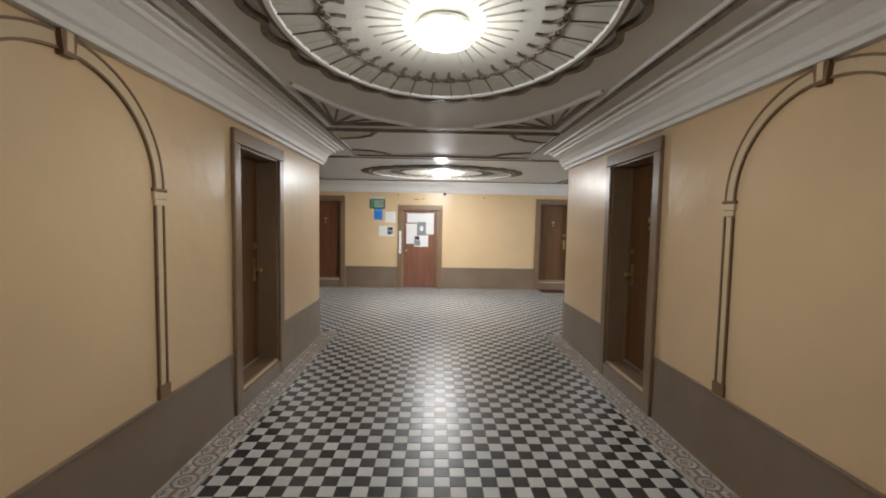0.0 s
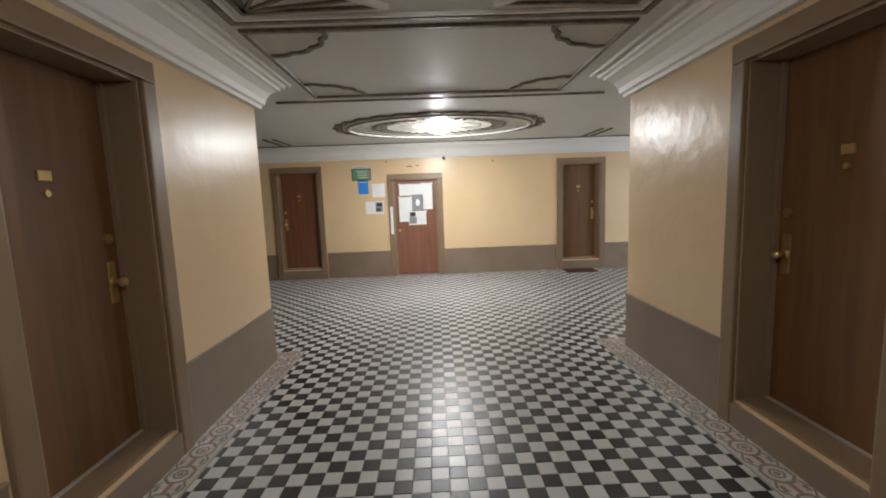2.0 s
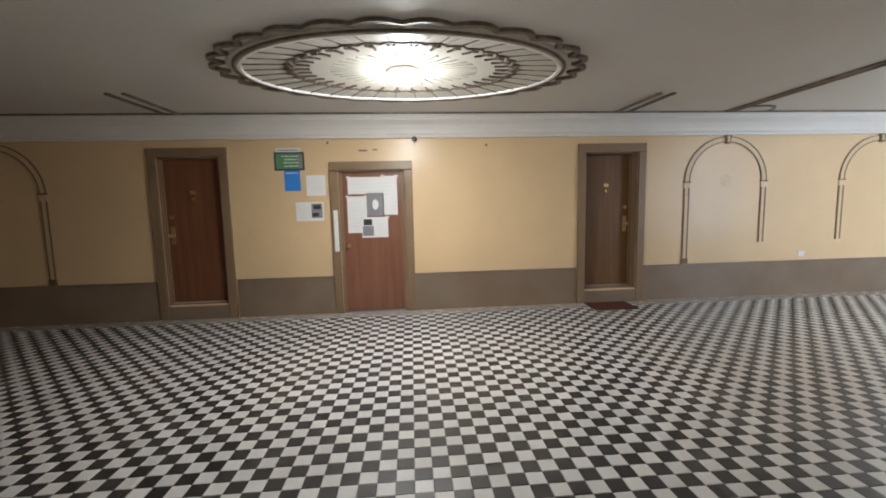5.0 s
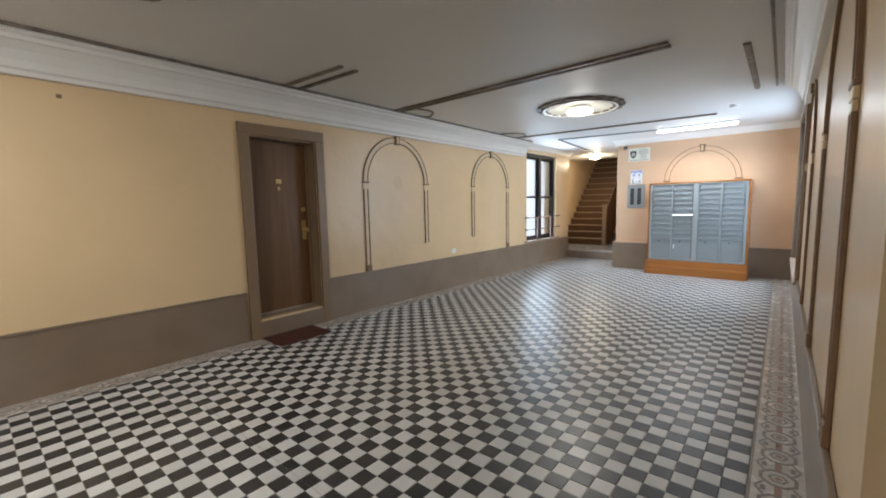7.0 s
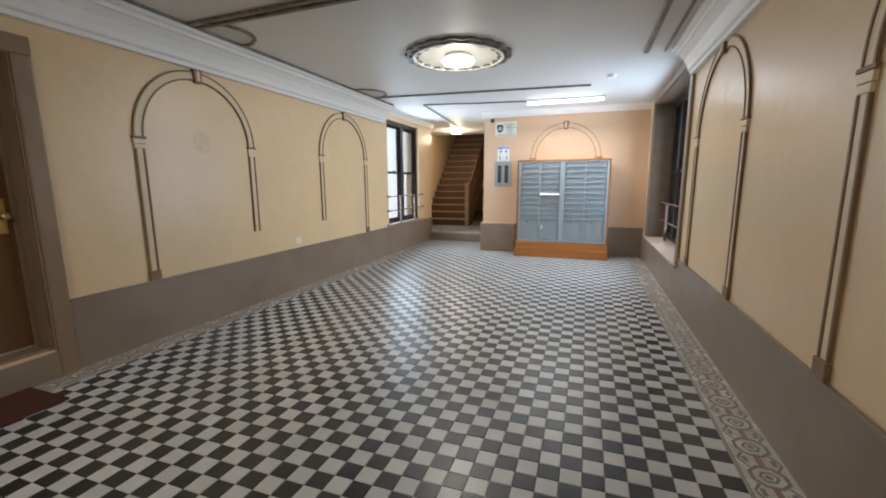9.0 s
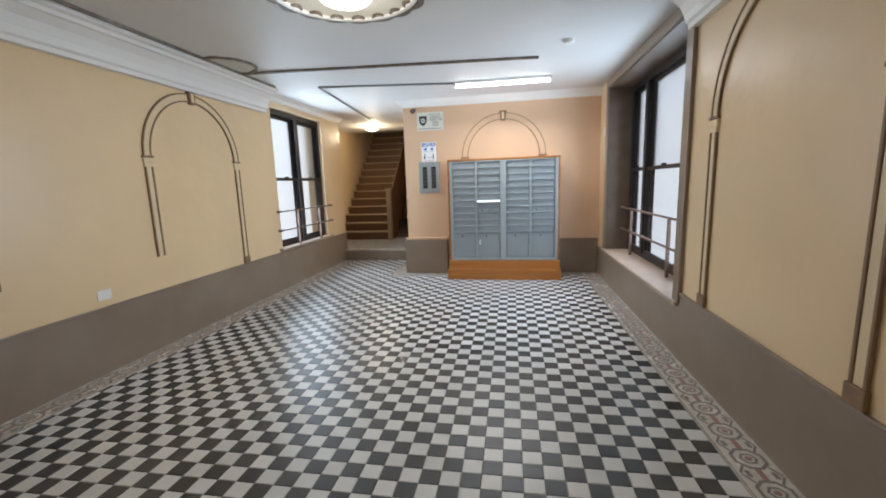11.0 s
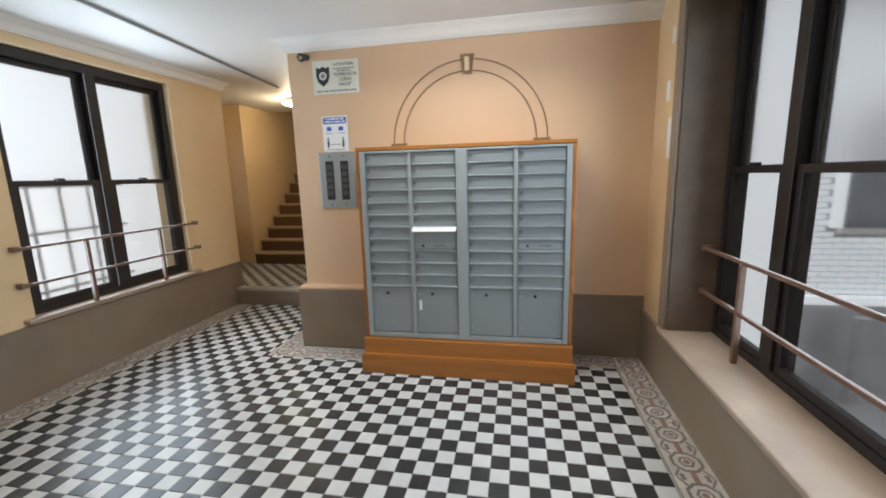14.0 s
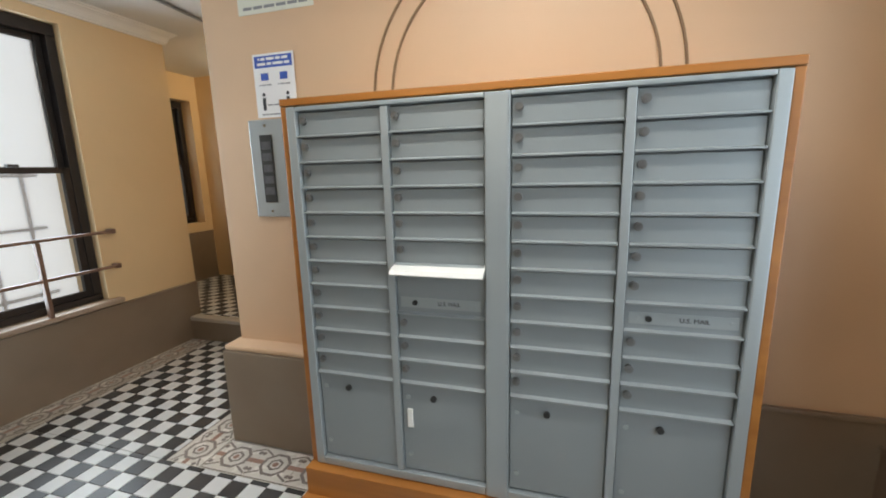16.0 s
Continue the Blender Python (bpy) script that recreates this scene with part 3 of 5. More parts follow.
def ceiling_rose(c, rx, ry, label, count, rays, dish=0.0):
    r = thing("ceiling_rose", pose(c[0], c[1], CEIL), label, "ceiling rose", "ceiling roses")
    part("outer_scallop", sweep(bmesh.new(), scallops(rx * 0.93, ry * 0.93, count, 0.06), strip(0.042, -0.028), True), GILT, r, "dark scalloped rim")
    bm = bmesh.new()
    lathe(bm, [(0.0, -0.004), (0.30, -0.006), (0.62, -0.010), (0.86, -0.030), (0.92, -0.022), (0.93, -0.001), (0, -0.001)], (0, 0, 0), 72, rx * 0.98, ry * 0.98)
    part("rose_plate", bm, PLASTER, r, smooth=False)
    part("silver_ring", sweep(bmesh.new(), oval(rx * 0.845, ry * 0.845), [(-0.02, -0.02), (0.02, -0.02), (0.014, -0.046), (-0.014, -0.046)], True), SILVER, r, "silvery bead ring")
    part("inner_ring", sweep(bmesh.new(), oval(rx * 0.875, ry * 0.875), [(-0.012, -0.02), (0.012, -0.02), (0.01, -0.04), (-0.01, -0.04)], True), GILT, r)
    for k in range(rays):
        a = 2 * math.pi * (k + 0.5) / rays
        u = Vector((math.cos(a), math.sin(a), 0))
        side = Vector((-u.y, u.x, 0))

        def at(f, o, z):
            return (rx * f * u.x + o * side.x, ry * f * u.y + o * side.y, z)
        h = math.pi / rays
        # shadow line between flutes, laid on as a thin dark strip
        bm = sweep(bmesh.new(), [at(0.62, 0, -0.010), at(0.72, 0, -0.015), at(0.83, 0, -0.028)], strip(0.007, -0.010))
        part("flute_shadow_line", bm, GILT, r)
        bm = sweep(bmesh.new(), [at(0.66, 0.5 * h * rx, -0.010), at(0.83, 0.8 * h * rx, -0.026)], strip(0.035, -0.008))
        part("flute", bm, PLASTER, r)
        bm = sweep(bmesh.new(), [at(0.50, 0, -0.007), at(0.545, 0.010, -0.008), at(0.59, -0.006, -0.009), at(0.635, 0, -0.010)], strip(0.018, -0.014))
        sweep(bm, [at(0.60, -0.035, -0.009), at(0.575, 0, -0.0095), at(0.60, 0.035, -0.009)], strip(0.013, -0.017))
        part("leaf_sprig", bm, GILT, r)
        bm = sweep(bmesh.new(), [at(0.22, 0, -0.005), at(0.40, 0, -0.006)], strip(0.022, -0.012))
        part("inner_ray", bm, PLASTER, r)
    if rays:
        part("festoon", sweep(bmesh.new(), [(x, y, -0.010) for x, y, z in scallops(rx * 0.60, ry * 0.60, rays, 0.06, 4)], strip(0.012, -0.012), True), GILT, r, "thin dark festoon ring")
    return r


rc = ceiling_rose(ROSE_C, 1.04, 1.38, "large oval plaster ceiling rose, dark scalloped rim and silver ring", 24, 32)
rn = ceiling_rose(ROSE_N, 1.68, 1.04, "wide oval plaster ceiling rose with dark scalloped rim", 28, 36)
rm = ceiling_rose(ROSE_M, 0.56, 0.56, "small round plaster ceiling rose with a dark scrolled rim", 18, 0)
for k in range(18):
    a = 2 * math.pi * (k + 0.5) / 18
    pts = [(0.475 * math.cos(a) + 0.048 * math.cos(b), 0.475 * math.sin(a) + 0.048 * math.sin(b), 0) for b in [2 * math.pi * j / 10 for j in range(10)]]
    part("scroll", sweep(bmesh.new(), pts, strip(0.018, -0.04), True), GILT, rm)


def dome_lamp(x, y, z, radius, label, glass, group="ceiling lamps"):
    l = thing("ceiling_lamp", pose(x, y, z), label, "ceiling lamp", group)
    part("lamp_base", lathe(bmesh.new(), [(0, -0.001), (radius * 0.86, -0.001), (radius * 0.9, -0.03), (radius * 0.8, -0.035), (0, -0.035)], (0, 0, 0), 36), PLASTIC_W, l, smooth=False)
    sh = part("shade", lathe(bmesh.new(), [(radius * 0.8, -0.036), (radius, -0.042), (radius * 1.02, -0.060), (radius * 0.9, -0.082), (radius * 0.55, -0.098), (0, -0.104)], (0, 0, 0), 36), glass, l, "glowing white glass bowl", smooth=True)
    sh.visible_shadow = False
    return l


for c in (ROSE_C, ROSE_N, ROSE_M):
    dome_lamp(c[0], c[1], CEIL - 0.012, 0.17, "round white glass flush ceiling lamp, lit", LAMPG)
dome_lamp(12.2, 10.3, CEIL - 0.001, 0.14, "small round lit lamp on the landing ceiling", LAMPS)


def ceiling_line(name, pts, w=0.05, material=GILT, closed=False, h=0.022, label="dark painted plaster ceiling moulding"):
    bm = sweep(bmesh.new(), [(x, y, CEIL - 0.001) for x, y in pts], [(-w / 2, 0), (w / 2, 0), (w / 3, -h), (-w / 3, -h)], closed)
    return structure(name, bm, material, label, "ceiling moulding")


FX0, FX1 = -1.39, 1.31
P1, P2, P3, P4 = -0.3, 4.78, 4.92, 6.64
ceiling_line("trim_panel_corridor", [(FX0, P1), (FX1, P1), (FX1, P2), (FX0, P2)], 0.055, GILT, True)
ceiling_line("trim_panel_corridor_bead", [(FX0 + 0.05, P1 + 0.05), (FX1 - 0.05, P1 + 0.05), (FX1 - 0.05, P2 - 0.05), (FX0 + 0.05, P2 - 0.05)], 0.025, SILVER, True)
ceiling_line("trim_panel_second", [(FX0, P3), (FX1, P3), (FX1, P4), (FX0, P4)], 0.05, GILT, True)
ceiling_line("trim_panel_second_bead", [(FX0 - 0.12, P4 + 0.09), (FX1 + 0.12, P4 + 0.09)], 0.05, SILVER)
ceiling_line("trim_panel_second_edge", [(-1.9, P4 + 0.20), (1.9, P4 + 0.20)], 0.04, GILT)
ceiling_line("trim_corridor_edge", [(-1.52, BACK), (-1.52, 6.2)], 0.03, SILVER)
ceiling_line("trim_corridor_edge_east", [(1.50, BACK), (1.50, 6.2)], 0.03, SILVER)
# fan ornaments in the corners of the first panel
for sx, cx in ((1, FX0), (-1, FX1)):
    for sy, cy in ((-1, P2), (1, P1)):
        f = thing("ceiling_fan_ornament", pose(cx, cy, CEIL), "dark plaster corner fan with a silver bowed edge", "ceiling ornament", "corner fans")
        p = [(sx * 0.12, sy * 1.42, 0), (sx * 0.30, sy * 0.90, 0), (sx * 0.58, sy * 0.46, 0), (sx * 1.02, sy * 0.16, 0)]
        q = []
        for i in range(3):
            for k in range(6):
                t = k / 6
                q.append(tuple(p[i][j] * (1 - t) + p[i + 1][j] * t for j in range(3)))
        q.append(p[3])
        part("bowed_edge", sweep(bmesh.new(), q, strip(0.035, -0.03)), SILVER, f, "silvery bowed edge")
        for g in q[1::3]:
            part("fan_ray", sweep(bmesh.new(), [(sx * 0.14, sy * 0.14, 0), g], strip(0.022, -0.016)), GILT, f)
        part("fan_frame", sweep(bmesh.new(), [q[0], (sx * 0.12, sy * 0.12, 0), q[-1]], strip(0.022, -0.018)), GILT, f)
# quarter rosettes in the second panel
for sx, cx in ((1, FX0), (-1, FX1)):
    for sy, cy in ((1, P3), (-1, P4)):
        f = thing("corner_rosette", pose(cx, cy, CEIL), "dark scalloped quarter rosette in the ceiling corner", "ceiling ornament", "corner rosettes")
        pts = []
        for k in range(25):
            a = math.pi / 2 * k / 24
            r = 0.52 * (1 + 0.06 * abs(math.sin(math.pi * k / 6)))
            pts.append((sx * r * math.cos(a), sy * r * 0.85 * math.sin(a), 0))
        part("scalloped_edge", sweep(bmesh.new(), pts, strip(0.035, -0.02)), GILT, f)
        bm = bmesh.new()
        vs = [bm.verts.new((0, 0, -0.005))] + [bm.verts.new((x * 0.95, y * 0.95, -0.005)) for x, y, z in pts]
        for k in range(1, len(vs) - 1):
            bm.faces.new((vs[0], vs[k], vs[k + 1]))
        part("shell", bm, PLASTER, f)
# hall beads and dark lines across the ceiling
ceiling_line("trim_hall_edge_north", [(WEST_END, NORTH - 0.30), (8.4, NORTH - 0.30)], 0.025, GILT)
ceiling_line("trim_hall_edge_south", [(2.0, SOUTH + 0.30), (6.7, SOUTH + 0.30)], 0.025, GILT)
ceiling_line("trim_hall_line_a", [(2.88, NORTH - 0.3), (2.93, 9.35)], 0.045, GILT)
ceiling_line("trim_hall_line_b", [(3.05, NORTH - 0.3), (3.10, 9.35)], 0.045, GILT)
ceiling_line("trim_hall_line_w", [(-2.88, NORTH - 0.3), (-2.93, 9.35)], 0.045, GILT)
ceiling_line("trim_hall_line_v", [(-3.05, NORTH - 0.3), (-3.10, 9.35)], 0.045, GILT)
ceiling_line("trim_hall_beam_a", [(4.48, NORTH - 0.3), (4.42, 6.95)], 0.05, GILT)
ceiling_line("trim_hall_beam_b", [(4.57, NORTH - 0.3), (4.51, 6.95)], 0.05, GILT)
ceiling_line("trim_hall_beam_c", [(7.75, NORTH - 0.3), (8.05, 7.0)], 0.05, GILT)
ceiling_line("trim_hall_side", [(4.9, 6.46), (6.7, 6.46)], 0.06, GILT)
for cx in (4.78, 7.45):
    f = thing("corner_rosette", pose(cx, NORTH - 0.32, CEIL), "small dark scalloped half rosette on the ceiling", "ceiling ornament", "corner rosettes")
    pts = [(0.28 * (1 + 0.08 * abs(math.sin(math.pi * k / 6))) * math.cos(-math.pi * k / 30), 0.30 * math.sin(-math.pi * k / 30), 0) for k in range(31)]
    part("scalloped_edge", sweep(bmesh.new(), pts, strip(0.03, -0.02)), GILT, f)
    bm = bmesh.new()
    vs = [bm.verts.new((0, 0, -0.005))] + [bm.verts.new((x * 0.95, y * 0.95, -0.005)) for x, y, z in pts]
    for k in range(1, len(vs) - 1):
        bm.faces.new((vs[0], vs[k], vs[k + 1]))
    part("shell", bm, PLASTER, f)

# tube lamp and its conduit
tl = thing("tube_lamp", pose(8.93, 7.4, CEIL), "lit white fluorescent batten on the ceiling", "tube lamp")
part("batten", B(-0.05, 0.05, -0.62, 0.62, -0.03, -0.001, 0.006), PLASTIC_W, tl)
part("diffuser", cyl(bmesh.new(), (0, -0.6, -0.05), (0, 0.6, -0.05), 0.018, n=12), TUBEG, tl, "glowing tube").visible_shadow = False
for s in (-1, 1):
    part("end_cap", B(-0.05, 0.05, s * 0.61 - 0.012, s * 0.61 + 0.012, -0.072, -0.002, 0.006), PLASTIC_W, tl)
cd = thing("conduit", pose(8.58, 9.76, CEIL), "thin grey surface conduit on the ceiling", "conduit")
bm = cyl(bmesh.new(), (0.33, -1.75, -0.012), (0.0, 0.0, -0.012), 0.012, n=8)
cyl(bm, (0.0, 0.0, -0.012), (2.85, 0.28, -0.012), 0.012, n=8)
part("pipe", bm, STEEL, cd)

# ---------------------------------------------------------------- windows


def sash_window(name, m, w, z0, z1, splits, label, clear_low=True):
    """Local frame: x along, +y into the room, window plane at y = 0."""
    win = thing(name, m, label, "window")
    bm = bmesh.new()
    f = 0.05
    box(bm, -w / 2, w / 2, -0.09, 0.02, z1 - 0.08, z1 - 0.001, 0.004)
    box(bm, -w / 2, w / 2, -0.09, 0.02, z0 + 0.001, z0 + 0.05, 0.004)
    for s in (-1, 1):
        a, b = sorted((s * (w / 2 - 0.06), s * (w / 2 - 0.001)))
        box(bm, a, b, -0.09, 0.02, z0 + 0.051, z1 - 0.081, 0.004)
    part("window_frame", bm, DARKM, win)
    n = len(splits)
    cuts = [-w / 2 + 0.06 + (w - 0.12) * sum(splits[:i]) for i in range(n + 1)]
    zm = (z0 + z1) / 2
    for i in range(n):
        a = cuts[i]
        if i:
            part("mullion", B(a - 0.045, a + 0.045, -0.09, 0.03, z0 + 0.051, z1 - 0.081, 0.004), DARKM, win)
        a += 0.046 if i else 0.0
        b = cuts[i + 1] - (0.046 if i < n - 1 else 0.0)
        for lo, hi, y, g in ((z0 + 0.052, zm + 0.02, -0.005, CLEAR if clear_low else HAZY), (zm - 0.02, z1 - 0.082, -0.05, FROST)):
            bm = bmesh.new()
            box(bm, a + 0.001, a + 0.045, y - 0.018, y + 0.018, lo, hi, 0.003)
            box(bm, b - 0.045, b - 0.001, y - 0.018, y + 0.018, lo, hi, 0.003)
            box(bm, a + 0.046, b - 0.046, y - 0.018, y + 0.018, lo, lo + 0.045, 0.003)
            box(bm, a + 0.046, b - 0.046, y - 0.018, y + 0.018, hi - 0.04, hi, 0.003)
            sash = part("sash", bm, DARKM, win)
            p = part("pane", B(a + 0.044, b - 0.044, y - 0.003, y + 0.003, lo + 0.044, hi - 0.039), g, sash, "pale frosted glass pane")
            p.visible_shadow = False
        bm = B((a + b) / 2 - 0.03, (a + b) / 2 + 0.03, 0.0, 0.035, zm + 0.021, zm + 0.04, 0.004)
        part("sash_lock", bm, DARKM, win)
    return win


w_n = sash_window("window_north", pose((WN[0] + WN[1]) / 2, NORTH + 0.075, 0, 0, 0, 180), WN[1] - WN[0], WN[2], WN[3], (0.5, 0.5), "black-framed double sash window with white frosted panes", False)
w_s = sash_window("window_south", pose((WS[0] + WS[1]) / 2, SOUTH - 0.30, 0), WS[1] - WS[0], WS[2], WS[3], (0.24, 0.52, 0.24), "large black-framed triple sash window in a deep reveal", True)
w_2 = sash_window("window_landing", pose((W2[0] + W2[1]) / 2, STAIR_N + 0.16, 0, 0, 0, 180), W2[1] - W2[0], W2[2], W2[3], (1.0,), "narrow dark-framed sash window beside the stairs", False)
structure("window_sill_north", B(WN[0] - 0.08, WN[1] + 0.08, NORTH - 0.06, NORTH + 0.05, WN[2] - 0.035, WN[2] + 0.002, 0.01), SILL, "worn brownish painted window sill", "window sill")
structure("window_sill_south", B(WS[0] - 0.10, WS[1] + 0.06, SOUTH - 0.28, SOUTH + 0.05, WS[2] - 0.03, WS[2] + 0.004, 0.012), SILL, "broad worn pinkish-brown window sill", "window sill")
bm = bmesh.new()
for s, e in ((WS[0] + 0.001, 1), (WS[1] - 0.013, -1)):
    box(bm, s, s + 0.012, SOUTH - 0.29, SOUTH + 0.004, WS[2] + 0.005, WS[3] - 0.002)
box(bm, WS[0] + 0.014, WS[1] - 0.014, SOUTH - 0.29, SOUTH + 0.004, WS[3] - 0.014, WS[3] - 0.002)
structure("trim_reveal_south", bm, REVEAL, "dark brown painted deep window reveal", "window trim")
bm = bmesh.new()
for a, b in ((WS[0] - 0.12, WS[0] + 0.0), (WS[1] - 0.0, WS[1] + 0.09)):
    box(bm, a, b, SOUTH + 0.001, SOUTH + 0.03, WS[2] + 0.006, WS[3] + 0.10, 0.006)
box(bm, WS[0] + 0.001, WS[1] - 0.001, SOUTH + 0.001, SOUTH + 0.03, WS[3] + 0.0, WS[3] + 0.10, 0.006)
structure("trim_casing_south", bm, DADO, "taupe painted flat casing round the deep window", "window trim")


def guard_rail(m, half, z_lo, z_hi, foot, posts, label):
    g = thing("guard_rail", m, label, "guard rail", "window guard rails")
    for z in (z_lo, z_hi):
        part("bar", B(-half, half, -0.011, 0.011, z - 0.011, z + 0.011, 0.004), RAIL, g)
    for x in posts:
        part("post", B(x - 0.013, x + 0.013, -0.016, 0.016, foot, z_hi - 0.012, 0.004), RAIL, g)
    for s in (-1, 1):
        for z in (z_lo, z_hi):
            part("wall_fixing", B(s * half - 0.018, s * half + 0.018, -0.05, 0.012, z - 0.018, z + 0.018, 0.004), RAIL, g)
    return g


guard_rail(pose((WN[0] + WN[1]) / 2, NORTH - 0.06, 0, 0, 0, 180), 0.83, 0.86, 1.13, WN[2] + 0.003, (-0.35, 0.35), "brown painted low steel rail across the window")
guard_rail(pose((WS[0] + WS[1]) / 2, SOUTH - 0.19, 0), 1.23, 0.76, 1.05, WS[2] + 0.005, (-0.50, 0.76), "rusty-brown painted steel rail across the deep window")

# outside: a light court; its pale walls emit to stand in for daylight
CX, CG = 12.5, -1.5
structure("ground_court_south", B(3.0, CX + 0.2, 0.3, SOUTH - 0.37, CG - 0.2, CG), CONCG, "grey concrete floor of the sunken court", "ground")
structure("ground_court_north", B(6.0, 10.7, NORTH + 0.33, 14.5, -0.25, -0.05), CONCG, "grey concrete court floor", "ground")
structure("wall_court_south", B(3.0, CX, 0.3, 0.5, CG, 6.5), YARD_GLOW, "pale painted wall across the court, glowing as if daylit", "wall")
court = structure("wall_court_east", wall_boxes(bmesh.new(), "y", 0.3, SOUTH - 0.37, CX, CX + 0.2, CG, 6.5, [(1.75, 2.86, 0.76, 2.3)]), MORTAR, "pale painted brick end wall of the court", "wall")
structure("wall_court_pilaster", B(CX - 0.25, CX - 0.02, 3.5, SOUTH - 0.37, CG + 0.002, 6.5), YARD_GLOW, "pale rendered wall beside the bricks, glowing as if daylit", "wall")
structure("wall_court_base", B(CX - 0.06, CX - 0.002, 0.51, 3.49, CG + 0.002, -0.26), CONCG, "grey rendered base of the court wall", "wall")
structure("trim_court_ledge", B(CX - 0.14, CX - 0.016, 0.51, 3.49, -0.25, -0.14, 0.01), YARD_GLOW, "pale stone ledge on the court wall, glowing as if daylit", "ledge")
cw = thing("far_window", pose(CX, 2.305, 0.76, 0, 0, 90), "dark closed window in the painted brick wall", "window")
part("glass", B(-0.55, 0.55, -0.10, -0.09, 0.01, 1.53), DARKG, cw)
bm = bmesh.new()
for a, b, lo, hi in ((-0.553, -0.5, 0.002, 1.538), (0.5, 0.553, 0.002, 1.538), (-0.499, 0.499, 0.72, 0.79), (-0.499, 0.499, 1.48, 1.538)):
    box(bm, a, b, -0.088, -0.05, lo, hi, 0.004)
part("window_frame", bm, PLASTIC_W, cw)
bm = bmesh.new()
for a, b, lo, hi in ((-0.70, -0.556, 0.002, 1.54), (0.556, 0.70, 0.002, 1.54), (-0.70, 0.70, 1.542, 1.66)):
    box(bm, a, b, 0.001, 0.03, lo, hi, 0.004)
part("surround", bm, YARD_GLOW, cw)
part("sill", B(-0.62, 0.62, -0.09, 0.09, -0.07, 0.0, 0.006), PLASTIC_W, cw)
post = thing("court_post", pose(CX - 0.35, 2.72, CG), "grey square post standing in the court", "post")
part("shaft", B(-0.05, 0.05, -0.06, 0.06, 0.0, 1.12, 0.008), CONCG, post)
part("cap", B(-0.065, 0.065, -0.075, 0.075, 1.12, 1.16, 0.008), CONCG, post)
fence = thing("court_fence", pose(8.6, 11.75, -0.05), "pale metal bar fence in the court", "fence")
for z in (0.55, 1.15, 1.62):
    part("rail", B(-2.3, 2.0, -0.012, 0.012, z - 0.015, z + 0.015, 0.003), FENCE, fence)
for k in range(15):
    part("fence_post", B(-2.2 + 0.29 * k, -2.17 + 0.29 * k, -0.028, -0.0125, 0.0, 1.7, 0.003), FENCE, fence)
# glowing slab added to cover the landing wall's outer face
structure("wall_court_side", B(10.64, 10.715, NORTH + 0.325, 13.2, -0.05, 6.5), YARD_GLOW, "pale rendered side slab of the court, glowing as if daylit", "wall")
structure("wall_court_north", B(6.0, 14.5, 13.2, 13.4, -0.05, 6.5), YARD_GLOW, "pale rendered wall across the court, glowing as if daylit", "wall")

# ---------------------------------------------------------------- mailboxes
MBX, MB0, MB1 = 9.41, 6.60, 8.225
cab = thing("mailbox_cabinet", pose(MBX, (MB0 + MB1) / 2, 0, 0, 0, 90), "honey-brown wooden cabinet holding two grey metal mailbox banks", "mailbox cabinet")
# local: x runs from the camera's far left (-) to right (+), +y comes out of the front
HW = (MB1 - MB0) / 2


def LB(x0, x1, y0, y1, z0, z1, bevel=0.0):
    return B(x0, x1, y0, y1, z0, z1, bevel)


DEEP = EAST - MBX - 0.03
part("side_panel", LB(-HW, -HW + 0.028, -DEEP, 0, 0.285, 1.765, 0.004), HONEY, cab)
part("side_panel", LB(HW - 0.028, HW, -DEEP, 0, 0.285, 1.765, 0.004), HONEY, cab)
part("top_panel", LB(-HW, HW, -DEEP, 0.004, 1.766, 1.792, 0.004), HONEY, cab)
part("back_panel", LB(-HW + 0.03, HW - 0.03, -DEEP, -DEEP + 0.02, 0.285, 1.765), HONEY, cab)
part("base", LB(-HW - 0.004, HW + 0.004, -DEEP, 0.05, 0.15, 0.283, 0.004), HONEY, cab)
part("plinth_board", LB(-HW - 0.02, HW + 0.02, -DEEP, 0.090, 0.002, 0.148, 0.006), HONEY, cab)
part("plinth_bead", LB(-HW - 0.014, HW + 0.014, -DEEP, 0.084, 0.148, 0.160, 0.004), HONEY, cab)


LOCKM = mat("dark_lock_metal", (0.24, 0.24, 0.24), 0.35, 0.2, 30, 0.0, metal=0.8)
part("centre_strip", LB(-0.036, 0.036, 0.0125, 0.017, 0.291, 1.758, 0.002), STEEL_L, cab, "pale grey cover strip between the banks")


